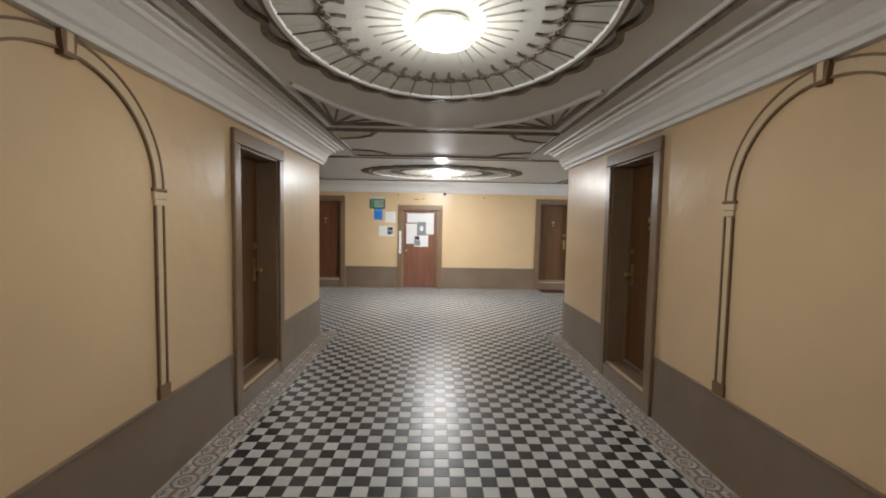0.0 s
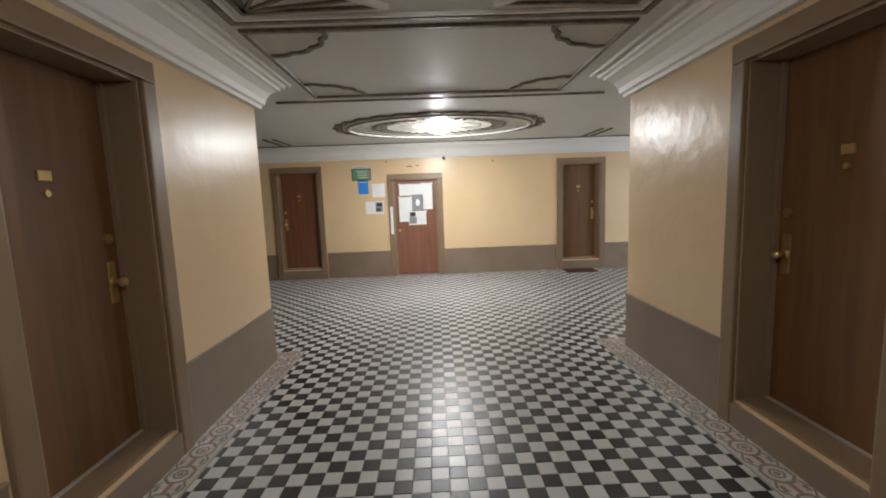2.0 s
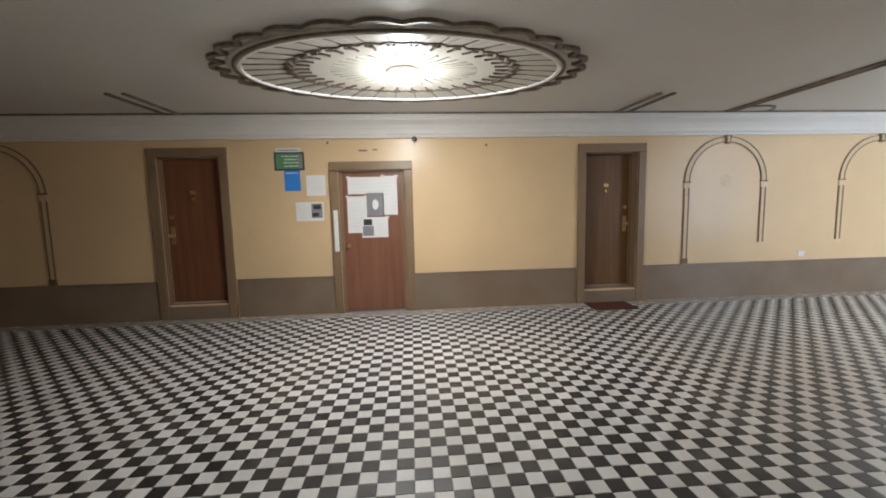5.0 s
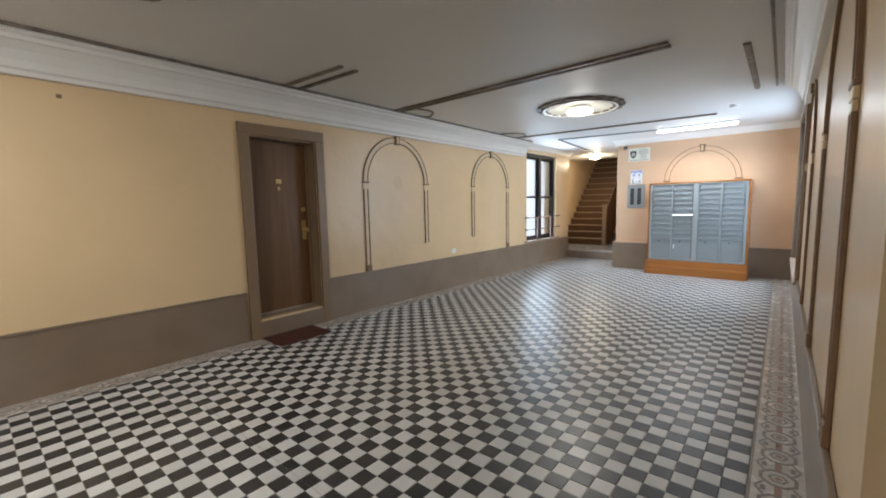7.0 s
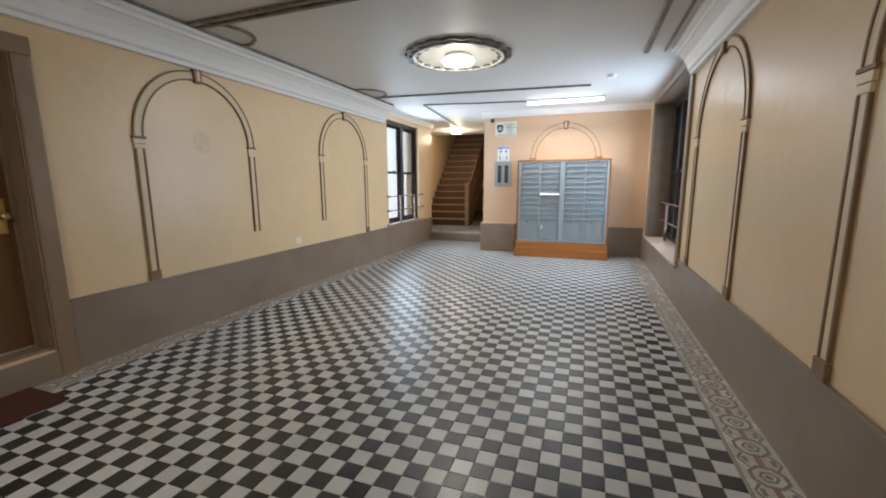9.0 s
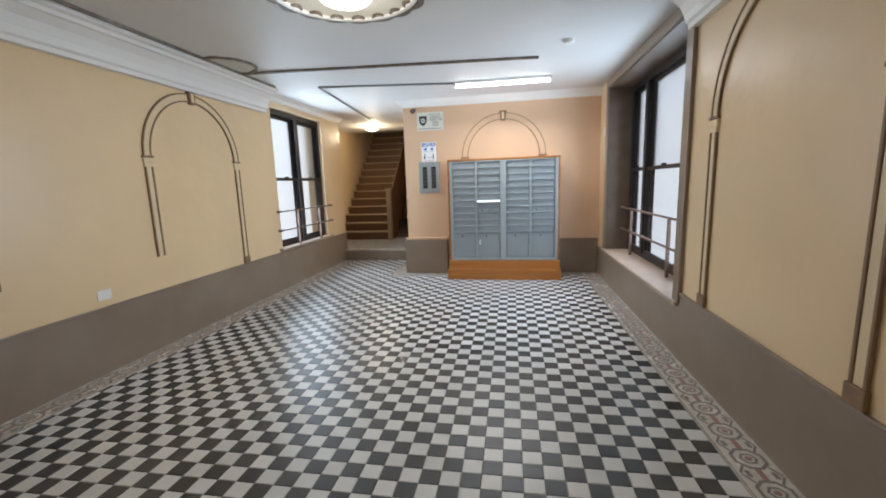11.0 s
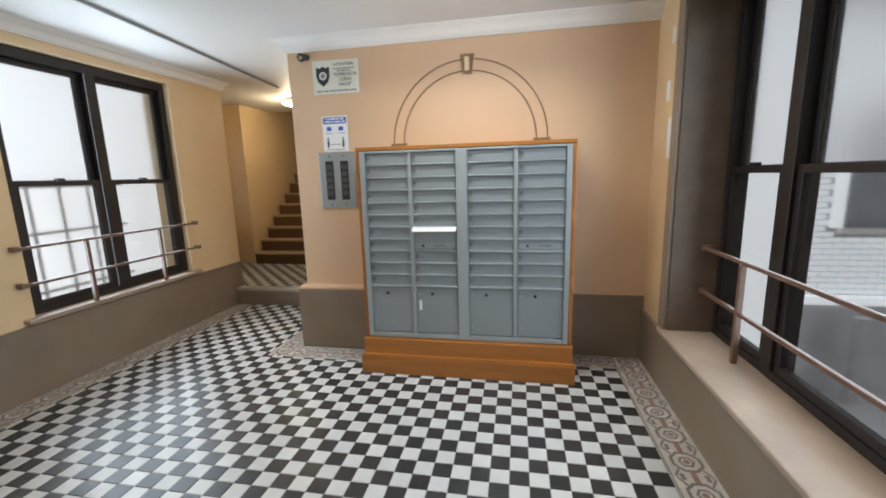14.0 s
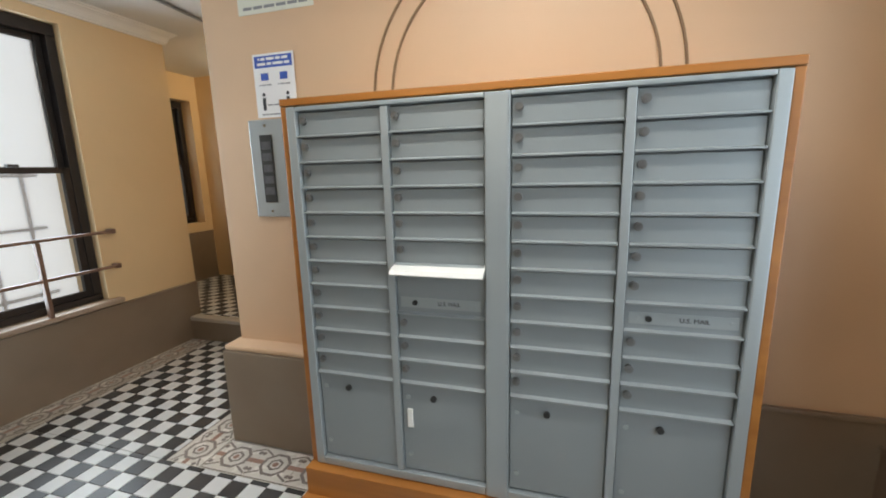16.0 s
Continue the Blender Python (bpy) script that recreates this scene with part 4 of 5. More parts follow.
def mail_bank(x0, x1, out_rows, tag_side):
    bank = part("mailbox_bank", LB(x0, x1, -0.35, -0.03, 0.286, 1.762), STEEL, cab, "grey aluminium mailbox bank")
    zb, zt = 0.288, 1.760
    bm = bmesh.new()
    for a, b in ((x0 + 0.001, x0 + 0.038), (x1 - 0.038, x1 - 0.001)):
        box(bm, a, b, -0.03, 0.012, zb, zt, 0.004)
    box(bm, x0 + 0.039, x1 - 0.039, -0.03, 0.012, zt - 0.016, zt, 0.004)
    box(bm, x0 + 0.039, x1 - 0.039, -0.03, 0.012, zb, zb + 0.035, 0.004)
    xm = (x0 + x1) / 2
    box(bm, xm - 0.014, xm + 0.014, -0.03, 0.008, zb + 0.036, zt - 0.017, 0.003)
    part("bank_frame", bm, STEEL_L, bank, "pale grey flanged frame")
    cols = ((xm + 0.017, x1 - 0.042), (x0 + 0.042, xm - 0.017))
    top, low = zt - 0.018, 0.71
    rows = 11
    pitch = (top - low) / rows
    for ci, (a, b) in enumerate(cols):
        for k in range(rows):
            z1 = top - k * pitch
            z0 = z1 - pitch
            outgoing = ci == 1 and k in out_rows
            if outgoing and k > out_rows[0]:
                continue
            if outgoing:
                z0 -= pitch * (len(out_rows) - 1)
            d = part("letter_door", LB(a, b, -0.03, -0.006, z0 + 0.006, z1 - 0.004, 0.002), STEEL, bank)
            lip = bmesh.new()
            vs = [(-0.006, z0 + 0.003), (0.011, z0 + 0.002), (0.012, z0 + 0.007), (-0.006, z0 + 0.011)]
            sweep(lip, [(a, 0, 0), (b, 0, 0)], [(-y, z) for y, z in vs])
            part("door_lip", lip, STEEL_L, d, "bright folded lower lip")
            if outgoing:
                part("slot_panel", LB(a + 0.012, b - 0.012, -0.007, -0.003, z0 + 0.028, z0 + 0.068, 0.002), STEEL_L, d)
                part("lock", cyl(bmesh.new(), (b - 0.07, -0.008, z0 + 0.048), (b - 0.07, 0.003, z0 + 0.048), 0.010, n=12), PLASTIC_B, d)
                text_part("U.S. MAIL", 0.021, b - 0.20, z0 + 0.048, d, INK, y=-0.0022)
                for j in (0.0, 0.97):
                    part("rivet", cyl(bmesh.new(), (a + 0.03 + j * (b - a - 0.06), -0.004, z0 + 0.048), (a + 0.03 + j * (b - a - 0.06), 0.0, z0 + 0.048), 0.006, n=8), STEEL_L, d)
                if tag_side == "open":
                    fl = sweep(bmesh.new(), [(a - 0.004, 0, 0), (b + 0.004, 0, 0)], [(0.006, z1 + 0.004), (-0.058, z1 - 0.024), (-0.060, z1 - 0.020), (-0.050, z1 - 0.006), (0.006, z1 + 0.010)])
                    part("slot_flap", fl, PLASTIC_W, d, "raised white slot flap")
            else:
                cx, cz = b - 0.022, (z0 + z1) / 2 + 0.014
                bm = cyl(bmesh.new(), (cx, -0.008, cz), (cx, 0.007, cz), 0.0135, n=12)
                cyl(bm, (cx, 0.006, cz), (cx, 0.011, cz), 0.008, n=10)
                part("lock", bm, LOCKM, d, "small round key lock")
        d = part("parcel_door", LB(a, b, -0.03, -0.006, zb + 0.042, low - 0.006, 0.003), STEEL, bank)
        part("lock", cyl(bmesh.new(), (b - 0.13, -0.008, low - 0.055), (b - 0.13, 0.004, low - 0.055), 0.012, n=12), PLASTIC_B, d)
        for zz in (low - 0.06, zb + 0.11):
            part("rivet", cyl(bmesh.new(), (b - 0.025, -0.007, zz), (b - 0.025, -0.001, zz), 0.009, n=10), STEEL_L, d)
        if ci == 1 and tag_side == "open":
            part("hanging_tag", LB(b - 0.043, b - 0.02, -0.006, 0.001, low - 0.19, low - 0.11, 0.003), PLASTIC_W, d, "small white paper tag")



# ---------------------------------------------------------------- signs, panel and camera on the mailbox wall


def text_part(body, size, x, z, parent, material, y=0.006, align="CENTER"):
    cu = bpy.data.curves.new("lettering", "FONT")
    cu.body, cu.size, cu.extrude, cu.align_x, cu.align_y = body, size, 0.0006, align, "CENTER"
    tmp = bpy.data.objects.new("lettering", cu)
    scene.collection.objects.link(tmp)
    dg = bpy.context.evaluated_depsgraph_get()
    me = bpy.data.meshes.new_from_object(tmp.evaluated_get(dg))
    bpy.data.objects.remove(tmp)
    me.transform(pose(x, y, z, 90, 0, 180))
    me.materials.clear()
    me.materials.append(material)
    ob = new("lettering", me)
    ob.parent = parent
    return ob


mail_bank(0.004, HW - 0.03, (6, 7), "open")
mail_bank(-HW + 0.03, -0.004, (7,), "plain")


def bars(parent, x0, x1, z, h, material, y=0.0045, gaps=3, seed=1):
    rnd = random.Random(seed)
    bm = bmesh.new()
    x = x0
    while x < x1 - 0.005:
        w = min(x1 - x, rnd.uniform(0.02, 0.06) * (h / 0.012) ** 0.5)
        box(bm, x, x + w, y, y + 0.0008, z - h / 2, z + h / 2)
        x += w + h * 0.7
    part("lettering_bar", bm, material, parent)


def sheet(name, m, w, h, label, category, material=PAPER, t=0.003):
    s = thing(name, m, label, category)
    part("sheet", B(-w / 2, w / 2, 0.001, t, -h / 2, h / 2), material, s)
    return s


def on_east(y, z):
    return pose(EAST, y, z, 0, 0, 90)


s1 = sheet("sign", on_east(8.545, 2.425), 0.42, 0.275, "cream notice sign with a dark shield and black lettering", "sign", CREAM_S, 0.004)
bm = bmesh.new()
sh = [(-0.06, 0.075), (-0.03, 0.062), (0, 0.078), (0.03, 0.062), (0.06, 0.075), (0.062, 0.0), (0.045, -0.05), (0, -0.085), (-0.045, -0.05), (-0.062, 0.0)]
lo = [bm.verts.new((x + 0.115, 0.0045, z + 0.012)) for x, z in sh]
hi = [bm.verts.new((x + 0.115, 0.0065, z + 0.012)) for x, z in sh]
bm.faces.new(hi)
for k in range(len(sh)):
    bm.faces.new((lo[k], lo[(k + 1) % len(sh)], hi[(k + 1) % len(sh)], hi[k]))
shield = part("shield", bm, INK, s1, "dark shield emblem")
part("shield_disc", cyl(bmesh.new(), (0.115, 0.0066, 0.012), (0.115, 0.0075, 0.012), 0.034, n=18), CREAM_S, shield)
part("shield_mark", cyl(bmesh.new(), (0.115, 0.0076, 0.012), (0.115, 0.0083, 0.012), 0.022, n=6), INK_G, shield)
text_part("ATTENTION", 0.032, -0.075, 0.098, s1, INK)
bars(s1, -0.17, 0.02, 0.066, 0.010, INK_G, seed=3)
bars(s1, -0.14, -0.01, 0.048, 0.010, INK_G, seed=4)
text_part('"OPERATION', 0.036, -0.085, 0.018, s1, INK)
text_part("CLEAN", 0.036, -0.085, -0.022, s1, INK)
text_part('HALLS"', 0.036, -0.085, -0.062, s1, INK)
bars(s1, -0.18, 0.18, -0.112, 0.013, INK_G, seed=5)

s2 = sheet("notice", on_east(8.585, 1.955), 0.235, 0.30, "white paper notice with a blue heading and pictograms", "notice")
part("heading_band", B(-0.108, 0.108, 0.003, 0.004, 0.085, 0.14), NAVY, s2)
bars(s2, -0.085, 0.085, 0.125, 0.012, PAPER, seed=7)
bars(s2, -0.095, 0.095, 0.102, 0.012, PAPER, seed=8)
for x, z in ((0.055, 0.04), (-0.055, 0.04)):
    part("pictogram", B(x - 0.022, x + 0.022, 0.003, 0.004, z - 0.014, z + 0.02, 0.0003), NAVY, s2)
    bars(s2, x - 0.035, x + 0.035, z - 0.035, 0.006, INK_G, y=0.003, seed=9)
for x in (0.07, -0.07):
    part("pictogram", B(x - 0.009, x + 0.009, 0.003, 0.004, -0.115, -0.055), INK, s2)
    part("pictogram", cyl(bmesh.new(), (x, 0.003, -0.04), (x, 0.004, -0.04), 0.009, n=12), INK, s2)
bars(s2, -0.05, 0.05, -0.09, 0.007, INK_G, y=0.003, seed=11)
bars(s2, -0.09, 0.09, -0.135, 0.007, INK_G, y=0.003, seed=12)

SLIP = mat("faded_slip", (0.07, 0.07, 0.075), 0.5, 0.3, 40, 0.0)
pn = thing("intercom_panel", on_east(8.585, 1.55), "grey metal wall box with two dark slots and slips", "wall panel")
part("cover_plate", B(-0.17, 0.17, 0.001, 0.022, -0.245, 0.245, 0.006), STEEL_L, pn)
for x in (-0.07, 0.07):
    sl = part("slot", B(x - 0.037, x + 0.037, 0.0225, 0.026, -0.17, 0.17, 0.002), PLASTIC_B, pn, "dark slot window")
    for k in range(5):
        part("slip", B(x - 0.027, x + 0.027, 0.0262, 0.0275, -0.13 + 0.057 * k, -0.092 + 0.057 * k), SLIP, sl, "faint grey name slip")
for x in (-0.07, 0.07):
    for z in (-0.215, 0.215):
        part("screw", cyl(bmesh.new(), (x, 0.022, z), (x, 0.025, z), 0.008, n=10), CHROME, pn)


def camera_dome(m, label):
    c = thing("security_camera", m, label, "security camera", "security cameras")
    part("mount", cyl(bmesh.new(), (0, 0.001, 0), (0, 0.03, 0), 0.028, n=16), PLASTIC_B, c)
    part("camera_body", cyl(bmesh.new(), (0, 0.035, -0.005), (0, 0.105, -0.028), 0.03, 0.034, n=18), PLASTIC_B, c)
    part("lens", cyl(bmesh.new(), (0, 0.105, -0.028), (0, 0.112, -0.030), 0.018, n=16), CHROME, c)
    return c


camera_dome(on_east(8.80, 2.60), "small black security camera under the cornice")
camera_dome(pose(0.10, NORTH, 2.46, 0, 0, 180), "small dark security camera above the door")

# bare plaster patches beside the south window
for x, z, w, h in ((9.60, 2.10, 0.07, 0.13), (9.50, 1.78, 0.13, 0.27), (9.56, 2.45, 0.05, 0.10)):
    tagged(part("plaster_patch", B(x - w / 2, x + w / 2, SOUTH + 0.0005, SOUTH + 0.003, z - h / 2, z + h / 2, 0.001), PAPER), "bare white plaster repair patch on the wall", "plaster patch")

# ---------------------------------------------------------------- notices on the north wall


def on_north(x, z, y=0.0):
    return pose(x, NORTH - y, z, 0, 0, 180)


g = sheet("sign", on_north(-1.625, 2.165), 0.38, 0.23, "dark green framed sign with pale lettering bars", "sign", GREEN, 0.008)
part("sign_frame", sweep(bmesh.new(), [(-0.19, 0.002, -0.115), (0.19, 0.002, -0.115), (0.19, 0.002, 0.115), (-0.19, 0.002, 0.115)], strip(0.016, 0.012), True, up=(0, 1, 0)), INK, g)
for k in range(4):
    bars(g, -0.14, 0.10 - 0.03 * (k % 2), 0.07 - 0.045 * k, 0.016, CREAM_S, y=0.008, seed=20 + k)
part("side_strip", B(-0.175, -0.12, 0.008, 0.0095, -0.09, 0.09), INK_G, g)
t_ = sheet("notice", on_north(-1.64, 2.315), 0.33, 0.06, "narrow white paper strip above the green sign", "notice")
bars(t_, -0.14, 0.14, 0.0, 0.018, INK_G, y=0.003, seed=31)
b_ = sheet("notice", on_north(-1.60, 1.905), 0.215, 0.29, "bright blue paper notice on the wall", "notice", BLUE)
bars(b_, -0.08, 0.08, 0.10, 0.012, PAPER, y=0.003, seed=32)
p1 = sheet("notice", on_north(-1.285, 1.83), 0.26, 0.28, "white paper notice with faint grey print", "notice")
for k in range(6):
    bars(p1, -0.10, 0.10, 0.10 - 0.035 * k, 0.007, CREAM_S, y=0.003, seed=40 + k)
p2 = sheet("notice", on_north(-1.385, 1.47), 0.38, 0.26, "white paper notice with a dark printed picture", "notice")
part("picture", B(-0.17, -0.02, 0.003, 0.004, -0.09, 0.11), INK_G, p2)
part("picture_mark", B(-0.15, -0.05, 0.004, 0.005, 0.03, 0.09), INK, p2)
part("picture_mark", B(-0.12, -0.03, 0.004, 0.005, -0.07, -0.02), INK, p2)
for k in range(5):
    bars(p2, 0.02, 0.17, 0.08 - 0.04 * k, 0.007, CREAM_S, y=0.003, seed=50 + k)
# papers taped on the middle door; its leaf lies 52 mm behind the wall's face
DY = -0.0505


def on_door(x, z, k=0):
    return pose(x, NORTH - DY - 0.0033 * k, z, 0, 0, 180)


DP = [(-0.61, 1.82, 0.50, 0.24, 0), (-0.74, 1.41, 0.275, 0.52, 0), (-0.27, 1.675, 0.21, 0.55, 1), (-0.495, 1.225, 0.37, 0.29, 2)]
for i, (x, z, w, h, k) in enumerate(DP):
    p = sheet("notice", on_door(x, z, k), w, h, "white paper notice taped to the brown door", "notice")
    for j in range(max(2, int(h / 0.06))):
        bars(p, -w * 0.4, w * 0.4, h / 2 - 0.04 - 0.055 * j, 0.008, CREAM_S, y=0.003, seed=60 + 7 * i + j)
    if i == 3:
        part("photo", B(0.02, 0.175, 0.003, 0.0045, -0.12, 0.02), INK_G, p)
        part("photo_mark", B(0.04, 0.16, 0.0045, 0.0055, 0.03, 0.12), INK, p)
    for sx in (-1, 1):
        part("tape", B(sx * (w / 2 - 0.01) - 0.025, sx * (w / 2 - 0.01) + 0.025, 0.003, 0.0036, h / 2 - 0.02, h / 2 + 0.012), CREAM_S, p)
p = sheet("notice", on_door(-0.48, 1.55, 1), 0.24, 0.33, "dark grey printed notice with a pale oval", "notice", INK_G)
part("oval_mark", lathe(bmesh.new(), [(0, 0), (0.045, 0), (0.045, 0.0015), (0, 0.0015)], (0, 0, 0), 24, 1.0, 1.6), PAPER, p).matrix_local = pose(0.0, 0.005, 0.0, 90, 0, 0)
part("cover_plate", B(0.478, 0.54, 0.036, 0.044, 0.90, 1.48, 0.004), PAPER, door_b, "white patched strip on the door frame")

sw = thing("wall_outlet", on_north(6.07, 0.645), "white plastic socket plate just above the dado", "outlet")
part("cover_plate", B(-0.058, 0.058, 0.001, 0.008, -0.04, 0.04, 0.004), PLASTIC_W, sw)
for z in (-0.025, 0.025):
    part("socket", cyl(bmesh.new(), (z, 0.007, 0), (z, 0.010, 0), 0.016, n=14), PLASTIC_W, sw)

dm = thing("doormat", pose(2.88, 10.32, 0.002, 0, 0, 0), "dark red-brown fibre doormat on the tiles", "doormat")
part("mat_surface", B(-0.29, 0.29, -0.19, 0.19, 0.002, 0.016, 0.005), MATM, dm)
part("edge_binding", sweep(bmesh.new(), [(-0.3, -0.2, 0.002), (0.3, -0.2, 0.002), (0.3, 0.2, 0.002), (-0.3, 0.2, 0.002)], strip(0.02, 0.012), True), MATM, dm)

# ---------------------------------------------------------------- staircase
ST_X, ST_Y0, ST_Y1, RISE, GO = 12.3, 10.05, 11.30, 0.185, 0.205
stair = thing("staircase", pose(ST_X, (ST_Y0 + ST_Y1) / 2, LAND), "straight staircase with dark risers and worn pale treads", "staircase")
hw = (ST_Y1 - ST_Y0) / 2
for k in range(17):
    z = k * RISE
    part("riser", B(k * GO + 0.012, (k + 1) * GO + 0.012, -hw, hw - 0.03, z if k == 0 else z - 0.02, z + RISE - 0.026), RISER, stair)
    part("tread", B(k * GO - 0.02, (k + 1) * GO + 0.012, -hw - 0.01, hw - 0.03, z + RISE - 0.026, z + RISE, 0.008), TREAD, stair, "worn pale stone tread")
# closed outer string and newel
bm = bmesh.new()
top = 17
prof = [(-0.06, 0.0), (-0.06, 0.30), (top * GO, top * RISE + 0.28), (top * GO, top * RISE - 0.25), (0.35, 0.0)]
lo = [bm.verts.new((x, -hw - 0.06, z)) for x, z in prof]
hi = [bm.verts.new((x, -hw - 0.012, z)) for x, z in prof]
bm.faces.new(lo), bm.faces.new(hi)
for k in range(5):
    bm.faces.new((lo[k], lo[(k + 1) % 5], hi[(k + 1) % 5], hi[k]))
part("string", bm, RISER, stair)
part("newel_post", B(-0.13, -0.03, -hw - 0.09, -hw + 0.01, 0.0, 1.12, 0.01), TREAD, stair, "square tan newel post")
part("newel_cap", B(-0.145, -0.015, -hw - 0.105, -hw + 0.025, 1.12, 1.16, 0.01), TREAD, stair)
bm = bmesh.new()
prof = [(-0.03, 0.31), (-0.03, 0.95), (top * GO, top * RISE + 0.90), (top * GO, top * RISE + 0.29)]
lo = [bm.verts.new((x, -hw - 0.05, z)) for x, z in prof]
hi = [bm.verts.new((x, -hw - 0.02, z)) for x, z in prof]
bm.faces.new(lo), bm.faces.new(hi)
for k in range(4):
    bm.faces.new((lo[k], lo[(k + 1) % 4], hi[(k + 1) % 4], hi[k]))
part("balustrade_panel", bm, RISER, stair)

# ---------------------------------------------------------------- floor tiles
P = 0.102


def tile_verts(x0, x1, y0, y1, z0, z1, e=0.002):
    v = [(x0, y0, z0), (x1, y0, z0), (x1, y1, z0), (x0, y1, z0), (x0 + e, y0 + e, z1), (x1 - e, y0 + e, z1), (x1 - e, y1 - e, z1), (x0 + e, y1 - e, z1)]
    f = [(4, 5, 6, 7), (0, 1, 5, 4), (1, 2, 6, 5), (2, 3, 7, 6), (3, 0, 4, 7)]
    return v, f


def tile_mesh(name, material, s=P):
    me = bpy.data.meshes.new(name)
    v, f = tile_verts(-s / 2 + 0.0012, s / 2 - 0.0012, -s / 2 + 0.0012, s / 2 - 0.0012, 0, 0.004)
    me.from_pydata(v, [], f)
    me.materials.append(material)
    return me


def tile_field(parent, x0, x1, y0, y1, z, near=None, inside=None):
    """Checker tiles on a fixed grid; those in the near stretch are single objects."""
    data = {0: ([], []), 1: ([], [])}
    singles = (tile_mesh("tile", WHITE_T), tile_mesh("tile", BLACK_T))
    i0, i1 = math.floor(x0 / P), math.ceil(x1 / P)
    j0, j1 = math.floor(y0 / P), math.ceil(y1 / P)
    rnd = random.Random(5)
    for i in range(i0, i1):
        for j in range(j0, j1):
            a, b, c, d = max(x0, i * P), min(x1, (i + 1) * P), max(y0, j * P), min(y1, (j + 1) * P)
            if b - a < 0.015 or d - c < 0.015:
                continue
            k = (i + j) % 2
            whole = b - a > P - 1e-4 and d - c > P - 1e-4
            if near and whole and near[0] <= a and b <= near[1] and near[2] <= c and d <= near[3]:
                ob = new("tile", singles[k])
                ob.location = ((a + b) / 2, (c + d) / 2, z + rnd.uniform(-0.0006, 0.0004))
                ob.parent = parent
                continue
            vs, fs = data[k]
            n = len(vs)
            v, f = tile_verts(a + 0.0012, b - 0.0012, c + 0.0012, d - 0.0012, z, z + 0.004 + rnd.uniform(-0.0006, 0.0004))
            vs.extend(v)
            fs.extend([tuple(q + n for q in t) for t in f])
    for k, material in ((0, WHITE_T), (1, BLACK_T)):
        vs, fs = data[k]
        me = bpy.data.meshes.new("checker_tiles")
        me.from_pydata(vs, [], fs)
        me.materials.append(material)
        ob = new("checker_tiles", me)
        ob.parent = parent
        tagged(ob, ("white" if k == 0 else "black") + " square glazed floor tiles, worn", kind="stuff")


BW = 0.235
tile_field(floor, -1.80 + BW, 1.80 - BW, BACK, SOUTH + BW, 0.0)
tile_field(floor, WEST_END, -1.80 + BW, SOUTH + BW, NORTH - BW, 0.0)
tile_field(floor, -1.80 + BW, 1.80 - BW, SOUTH + BW, NORTH - BW, 0.0)
PX = EAST - 0.12
tile_field(floor, 1.80 - BW, PX - BW, SOUTH + BW, NORTH - BW, 0.0, near=(7.4, 9.2, 6.6, 8.3))
tile_field(floor, PX - BW, EAST - BW, SOUTH + BW, 8.25, 0.0)
tile_field(floor, PX - BW, 10.90, 9.01 + BW, NORTH - BW, 0.0)
tile_field(landing, 11.0, 12.6, 8.99, STAIR_N - 0.02, LAND - 0.004)


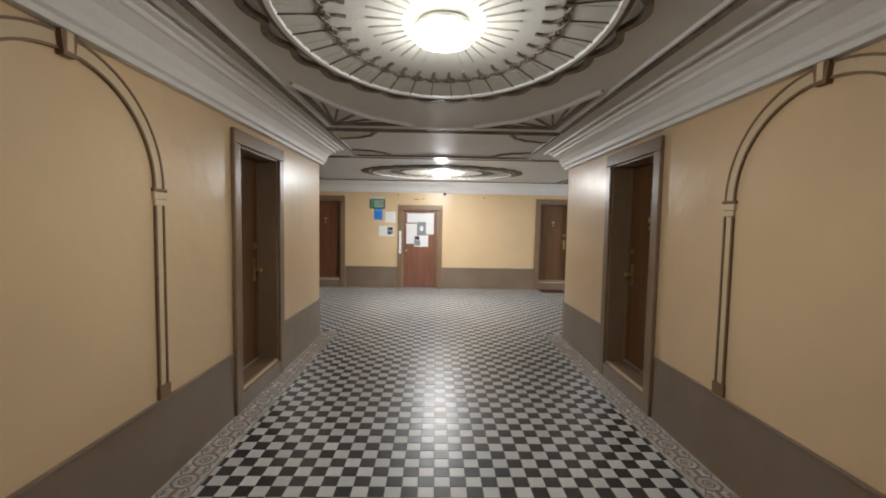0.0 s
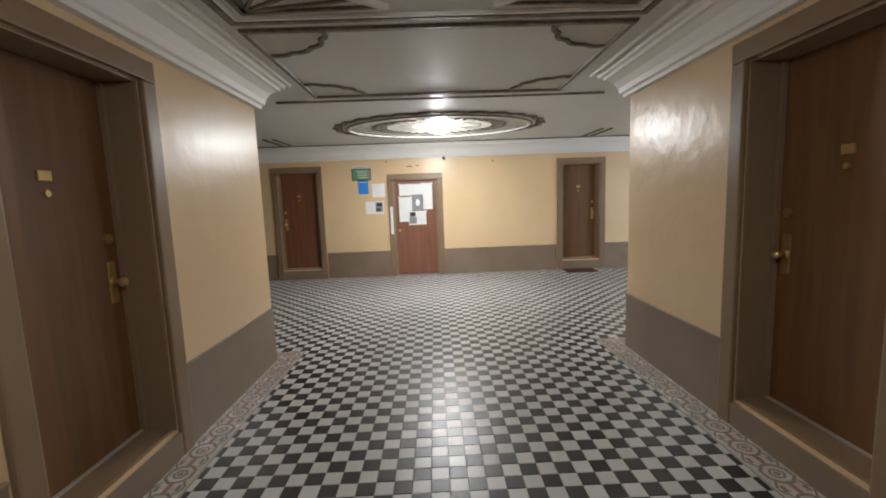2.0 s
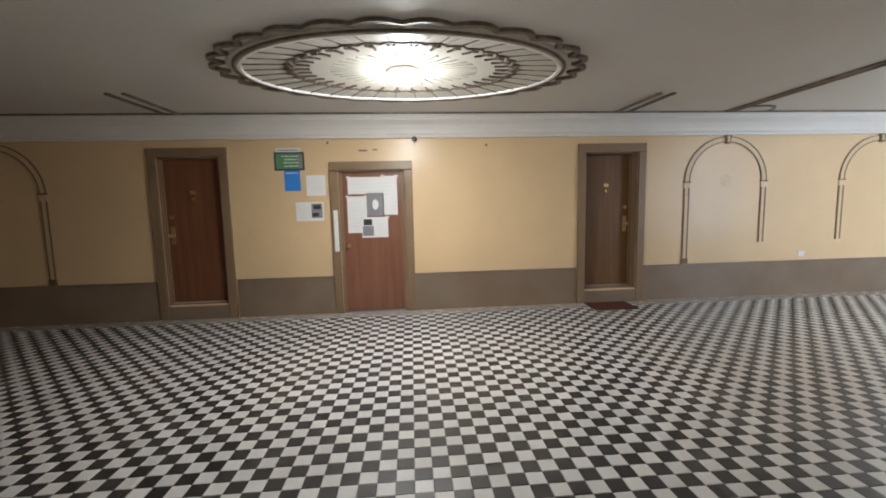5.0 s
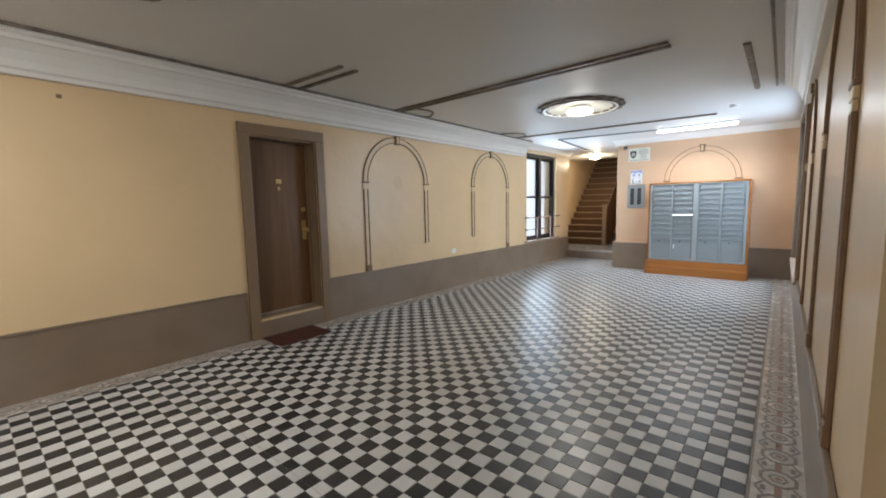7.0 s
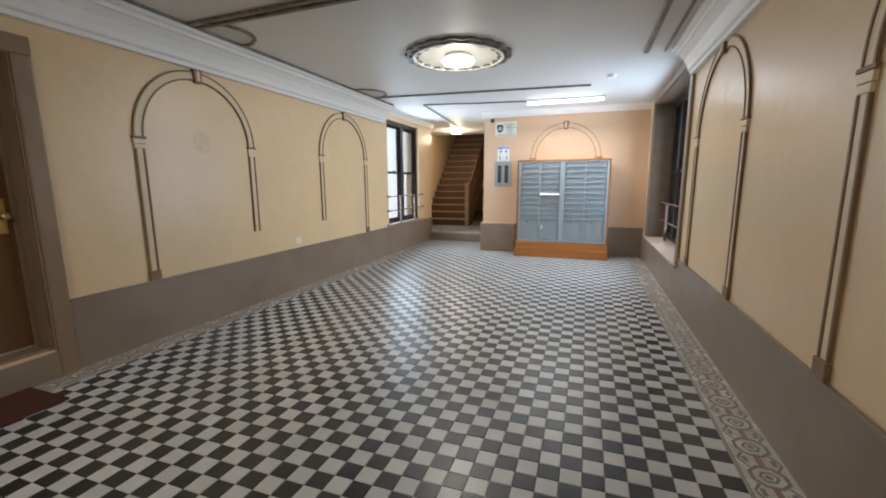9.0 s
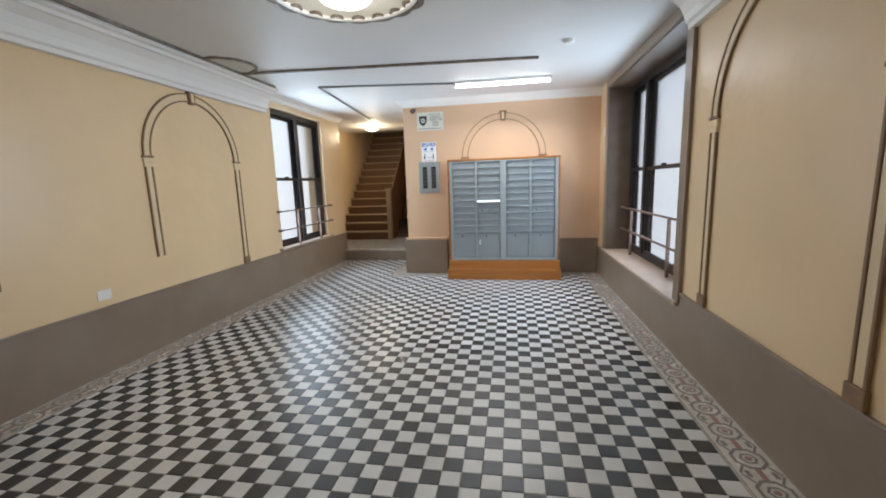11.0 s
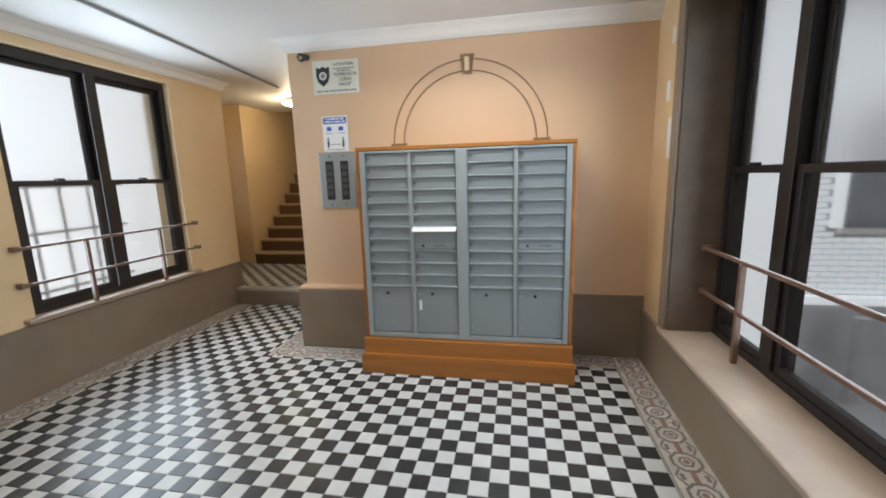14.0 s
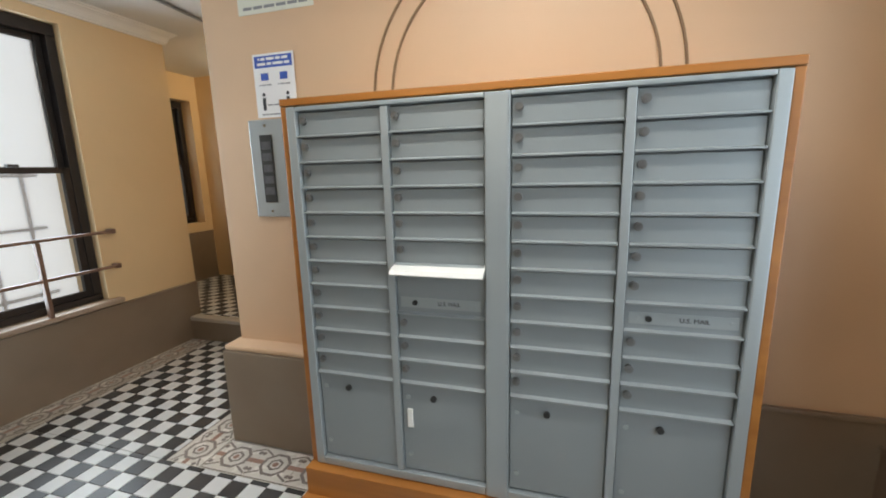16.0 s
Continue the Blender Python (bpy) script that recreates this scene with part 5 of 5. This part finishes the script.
def border_band(x0, y0, x1, y1):
    """A decorated border of square tiles with octagon rings, centred on the line between two points."""
    d = Vector((x1 - x0, y1 - y0, 0))
    n = max(1, round(d.length / BW))
    u = d / n
    a = math.atan2(d.y, d.x)
    m0 = Matrix.Translation((x0, y0, 0)) @ Matrix.Rotation(a, 4, "Z")
    vs, fs, iv, fi, rv, fr = [], [], [], [], [], []
    L = u.length

    def ring(cx, cy, r0, r1, sides, turn, v, f, z):
        k0 = len(v)
        for k in range(sides):
            t = 2 * math.pi * (k + 0.5) / sides + turn
            v.append(m0 @ Vector((cx + r0 * math.cos(t), cy + r0 * math.sin(t), z)))
            v.append(m0 @ Vector((cx + r1 * math.cos(t), cy + r1 * math.sin(t), z)))
        for k in range(sides):
            p, q = k0 + 2 * k, k0 + 2 * ((k + 1) % sides)
            f.append((p, p + 1, q + 1, q))

    def disc(cx, cy, r, sides, v, f, z, turn=0.0):
        k0 = len(v)
        v.extend(m0 @ Vector((cx + r * math.cos(2 * math.pi * k / sides + turn), cy + r * math.sin(2 * math.pi * k / sides + turn), z)) for k in range(sides))
        f.append(tuple(range(k0, k0 + sides)))

    def bar(ax, ay, bx, by, w, v, f, z):
        s = Vector((bx - ax, by - ay, 0))
        o = Vector((-s.y, s.x, 0)).normalized() * w / 2
        k0 = len(v)
        v.extend(m0 @ (Vector((px, py, z)) + o * t) for px, py, t in ((ax, ay, -1), (bx, by, -1), (bx, by, 1), (ax, ay, 1)))
        f.append(tuple(range(k0, k0 + 4)))
    h = BW / 2
    for k in range(n):
        c = (k + 0.5) * L
        v, f = tile_verts(c - L / 2 + 0.001, c + L / 2 - 0.001, -h + 0.001, h - 0.001, 0.0, 0.0035)
        q = len(vs)
        vs.extend(m0 @ Vector(p) for p in v)
        fs.extend(tuple(t + q for t in p) for p in f)
        z = 0.0043
        ring(c, 0, 0.068, 0.086, 8, 0, iv, fi, z)
        ring(c, 0, 0.030, 0.044, 6, 0, iv, fi, z)
        disc(c, 0, 0.018, 8, rv, fr, z)
        for s in (-1, 1):
            bar(c + s * 0.078, 0.0, c + s * L / 2, 0.0, 0.03, rv, fr, z)
            for t in (-1, 1):
                bar(c + s * 0.058, t * 0.058, c + s * (L / 2 - 0.004), t * 0.092, 0.012, iv, fi, z)
                disc(c + s * (L / 2 - 0.012), t * 0.06, 0.014, 6, iv, fi, z)
    for s in (-1, 1):
        bar(0.002, s * (h - 0.006), n * L - 0.002, s * (h - 0.006), 0.007, iv, fi, 0.0043)
    out = []
    for name, v, f, material in (("border_tiles", vs, fs, BORDER), ("border_inlay", iv, fi, INLAY), ("border_inlay_red", rv, fr, INLAY2)):
        me = bpy.data.meshes.new(name)
        me.from_pydata([tuple(p) for p in v], [], f)
        me.materials.append(material)
        ob = new(name, me)
        ob.parent = floor
        tagged(ob, "cream border tiles with dark octagon ring pattern", kind="stuff")


H2 = BW / 2 + 0.001
border_band(-1.80 + H2, BACK, -1.80 + H2, SOUTH + BW)
border_band(1.80 - H2, BACK, 1.80 - H2, SOUTH + BW)
border_band(1.80, SOUTH + H2, EAST, SOUTH + H2)
border_band(WEST_END, SOUTH + H2, -1.80, SOUTH + H2)
border_band(WEST_END, NORTH - H2, 10.90, NORTH - H2)
border_band(EAST - H2, SOUTH + BW, EAST - H2, 8.25)
border_band(PX - H2, 8.25, PX - H2, 9.01)
border_band(PX - BW, 9.01 + H2, 10.90, 9.01 + H2)

# painted bricks, glowing like the court walls, on the end wall of the south court
vs, fs = [], []
for row in range(46):
    for c in range(14):
        y = 0.52 + c * 0.22 + (0.11 if row % 2 else 0)
        z = -0.13 + row * 0.077
        y1 = min(y + 0.206, 3.495)
        if y1 - y < 0.03 or (y1 > 1.74 and y < 2.87 and z + 0.066 > 0.685 and z < 2.33):
            continue
        n = len(vs)
        vs.extend([(CX - 0.001, y, z), (CX - 0.001, y1, z), (CX - 0.001, y1, z + 0.066), (CX - 0.001, y, z + 0.066), (CX - 0.013, y + 0.003, z + 0.003), (CX - 0.013, y1 - 0.003, z + 0.003), (CX - 0.013, y1 - 0.003, z + 0.063), (CX - 0.013, y + 0.003, z + 0.063)])
        fs.extend(tuple(q + n for q in t) for t in ((4, 5, 6, 7), (0, 1, 5, 4), (1, 2, 6, 5), (2, 3, 7, 6), (3, 0, 4, 7)))
me = bpy.data.meshes.new("painted_bricks")
me.from_pydata(vs, [], fs)
me.materials.append(BRICKW_GLOW)
ob = new("painted_bricks", me)
ob.parent = court
tagged(ob, "white painted brick courses, glowing as if daylit", kind="stuff")


# old screw marks and scuffs on the plaster of the north wall
for x, z, w, h in ((-0.62, 2.30, 0.12, 0.022), (-0.45, 2.31, 0.07, 0.018), (-1.10, 2.41, 0.03, 0.03), (1.12, 2.36, 0.035, 0.03)):
    tagged(part("wall_scuff", B(x - w / 2, x + w / 2, NORTH - 0.003, NORTH - 0.0005, z - h / 2, z + h / 2, 0.001), LINE), "small brown scuff mark on the painted plaster", "scuff mark")
OLD = mat("old_paint_mark", (0.69, 0.50, 0.29), 0.4, 0.1, 25, 0.1)
tagged(part("wall_scuff", lathe(bmesh.new(), [(0, 0.0005), (0.10, 0.0005), (0.10, 0.0015), (0, 0.0015)], (0, 0, 0), 28), OLD), "faint round brownish mark inside the wall arch", "scuff mark").matrix_world = pose(4.77, NORTH, 1.79, 90, 0, 0)
dt = thing("smoke_detector", pose(7.6, 6.75, CEIL), "small round white smoke detector on the ceiling", "smoke detector")
part("detector_base", lathe(bmesh.new(), [(0, -0.001), (0.055, -0.001), (0.055, -0.02), (0.045, -0.036), (0, -0.038)], (0, 0, 0), 24), PLASTIC_W, dt)

structure("trim_column_plinth", B(EAST - 0.12, EAST + 0.30, 8.31, 9.01, 0.003, DH + 0.01, 0.006), DADO, "projecting taupe plinth at the wall corner", "plinth")
structure("trim_column_ledge", B(EAST - 0.11, EAST + 0.28, 8.315, 9.005, DH + 0.012, DH + 0.04, 0.012), WALL_E, "peach painted ledge on the corner plinth", "plinth")
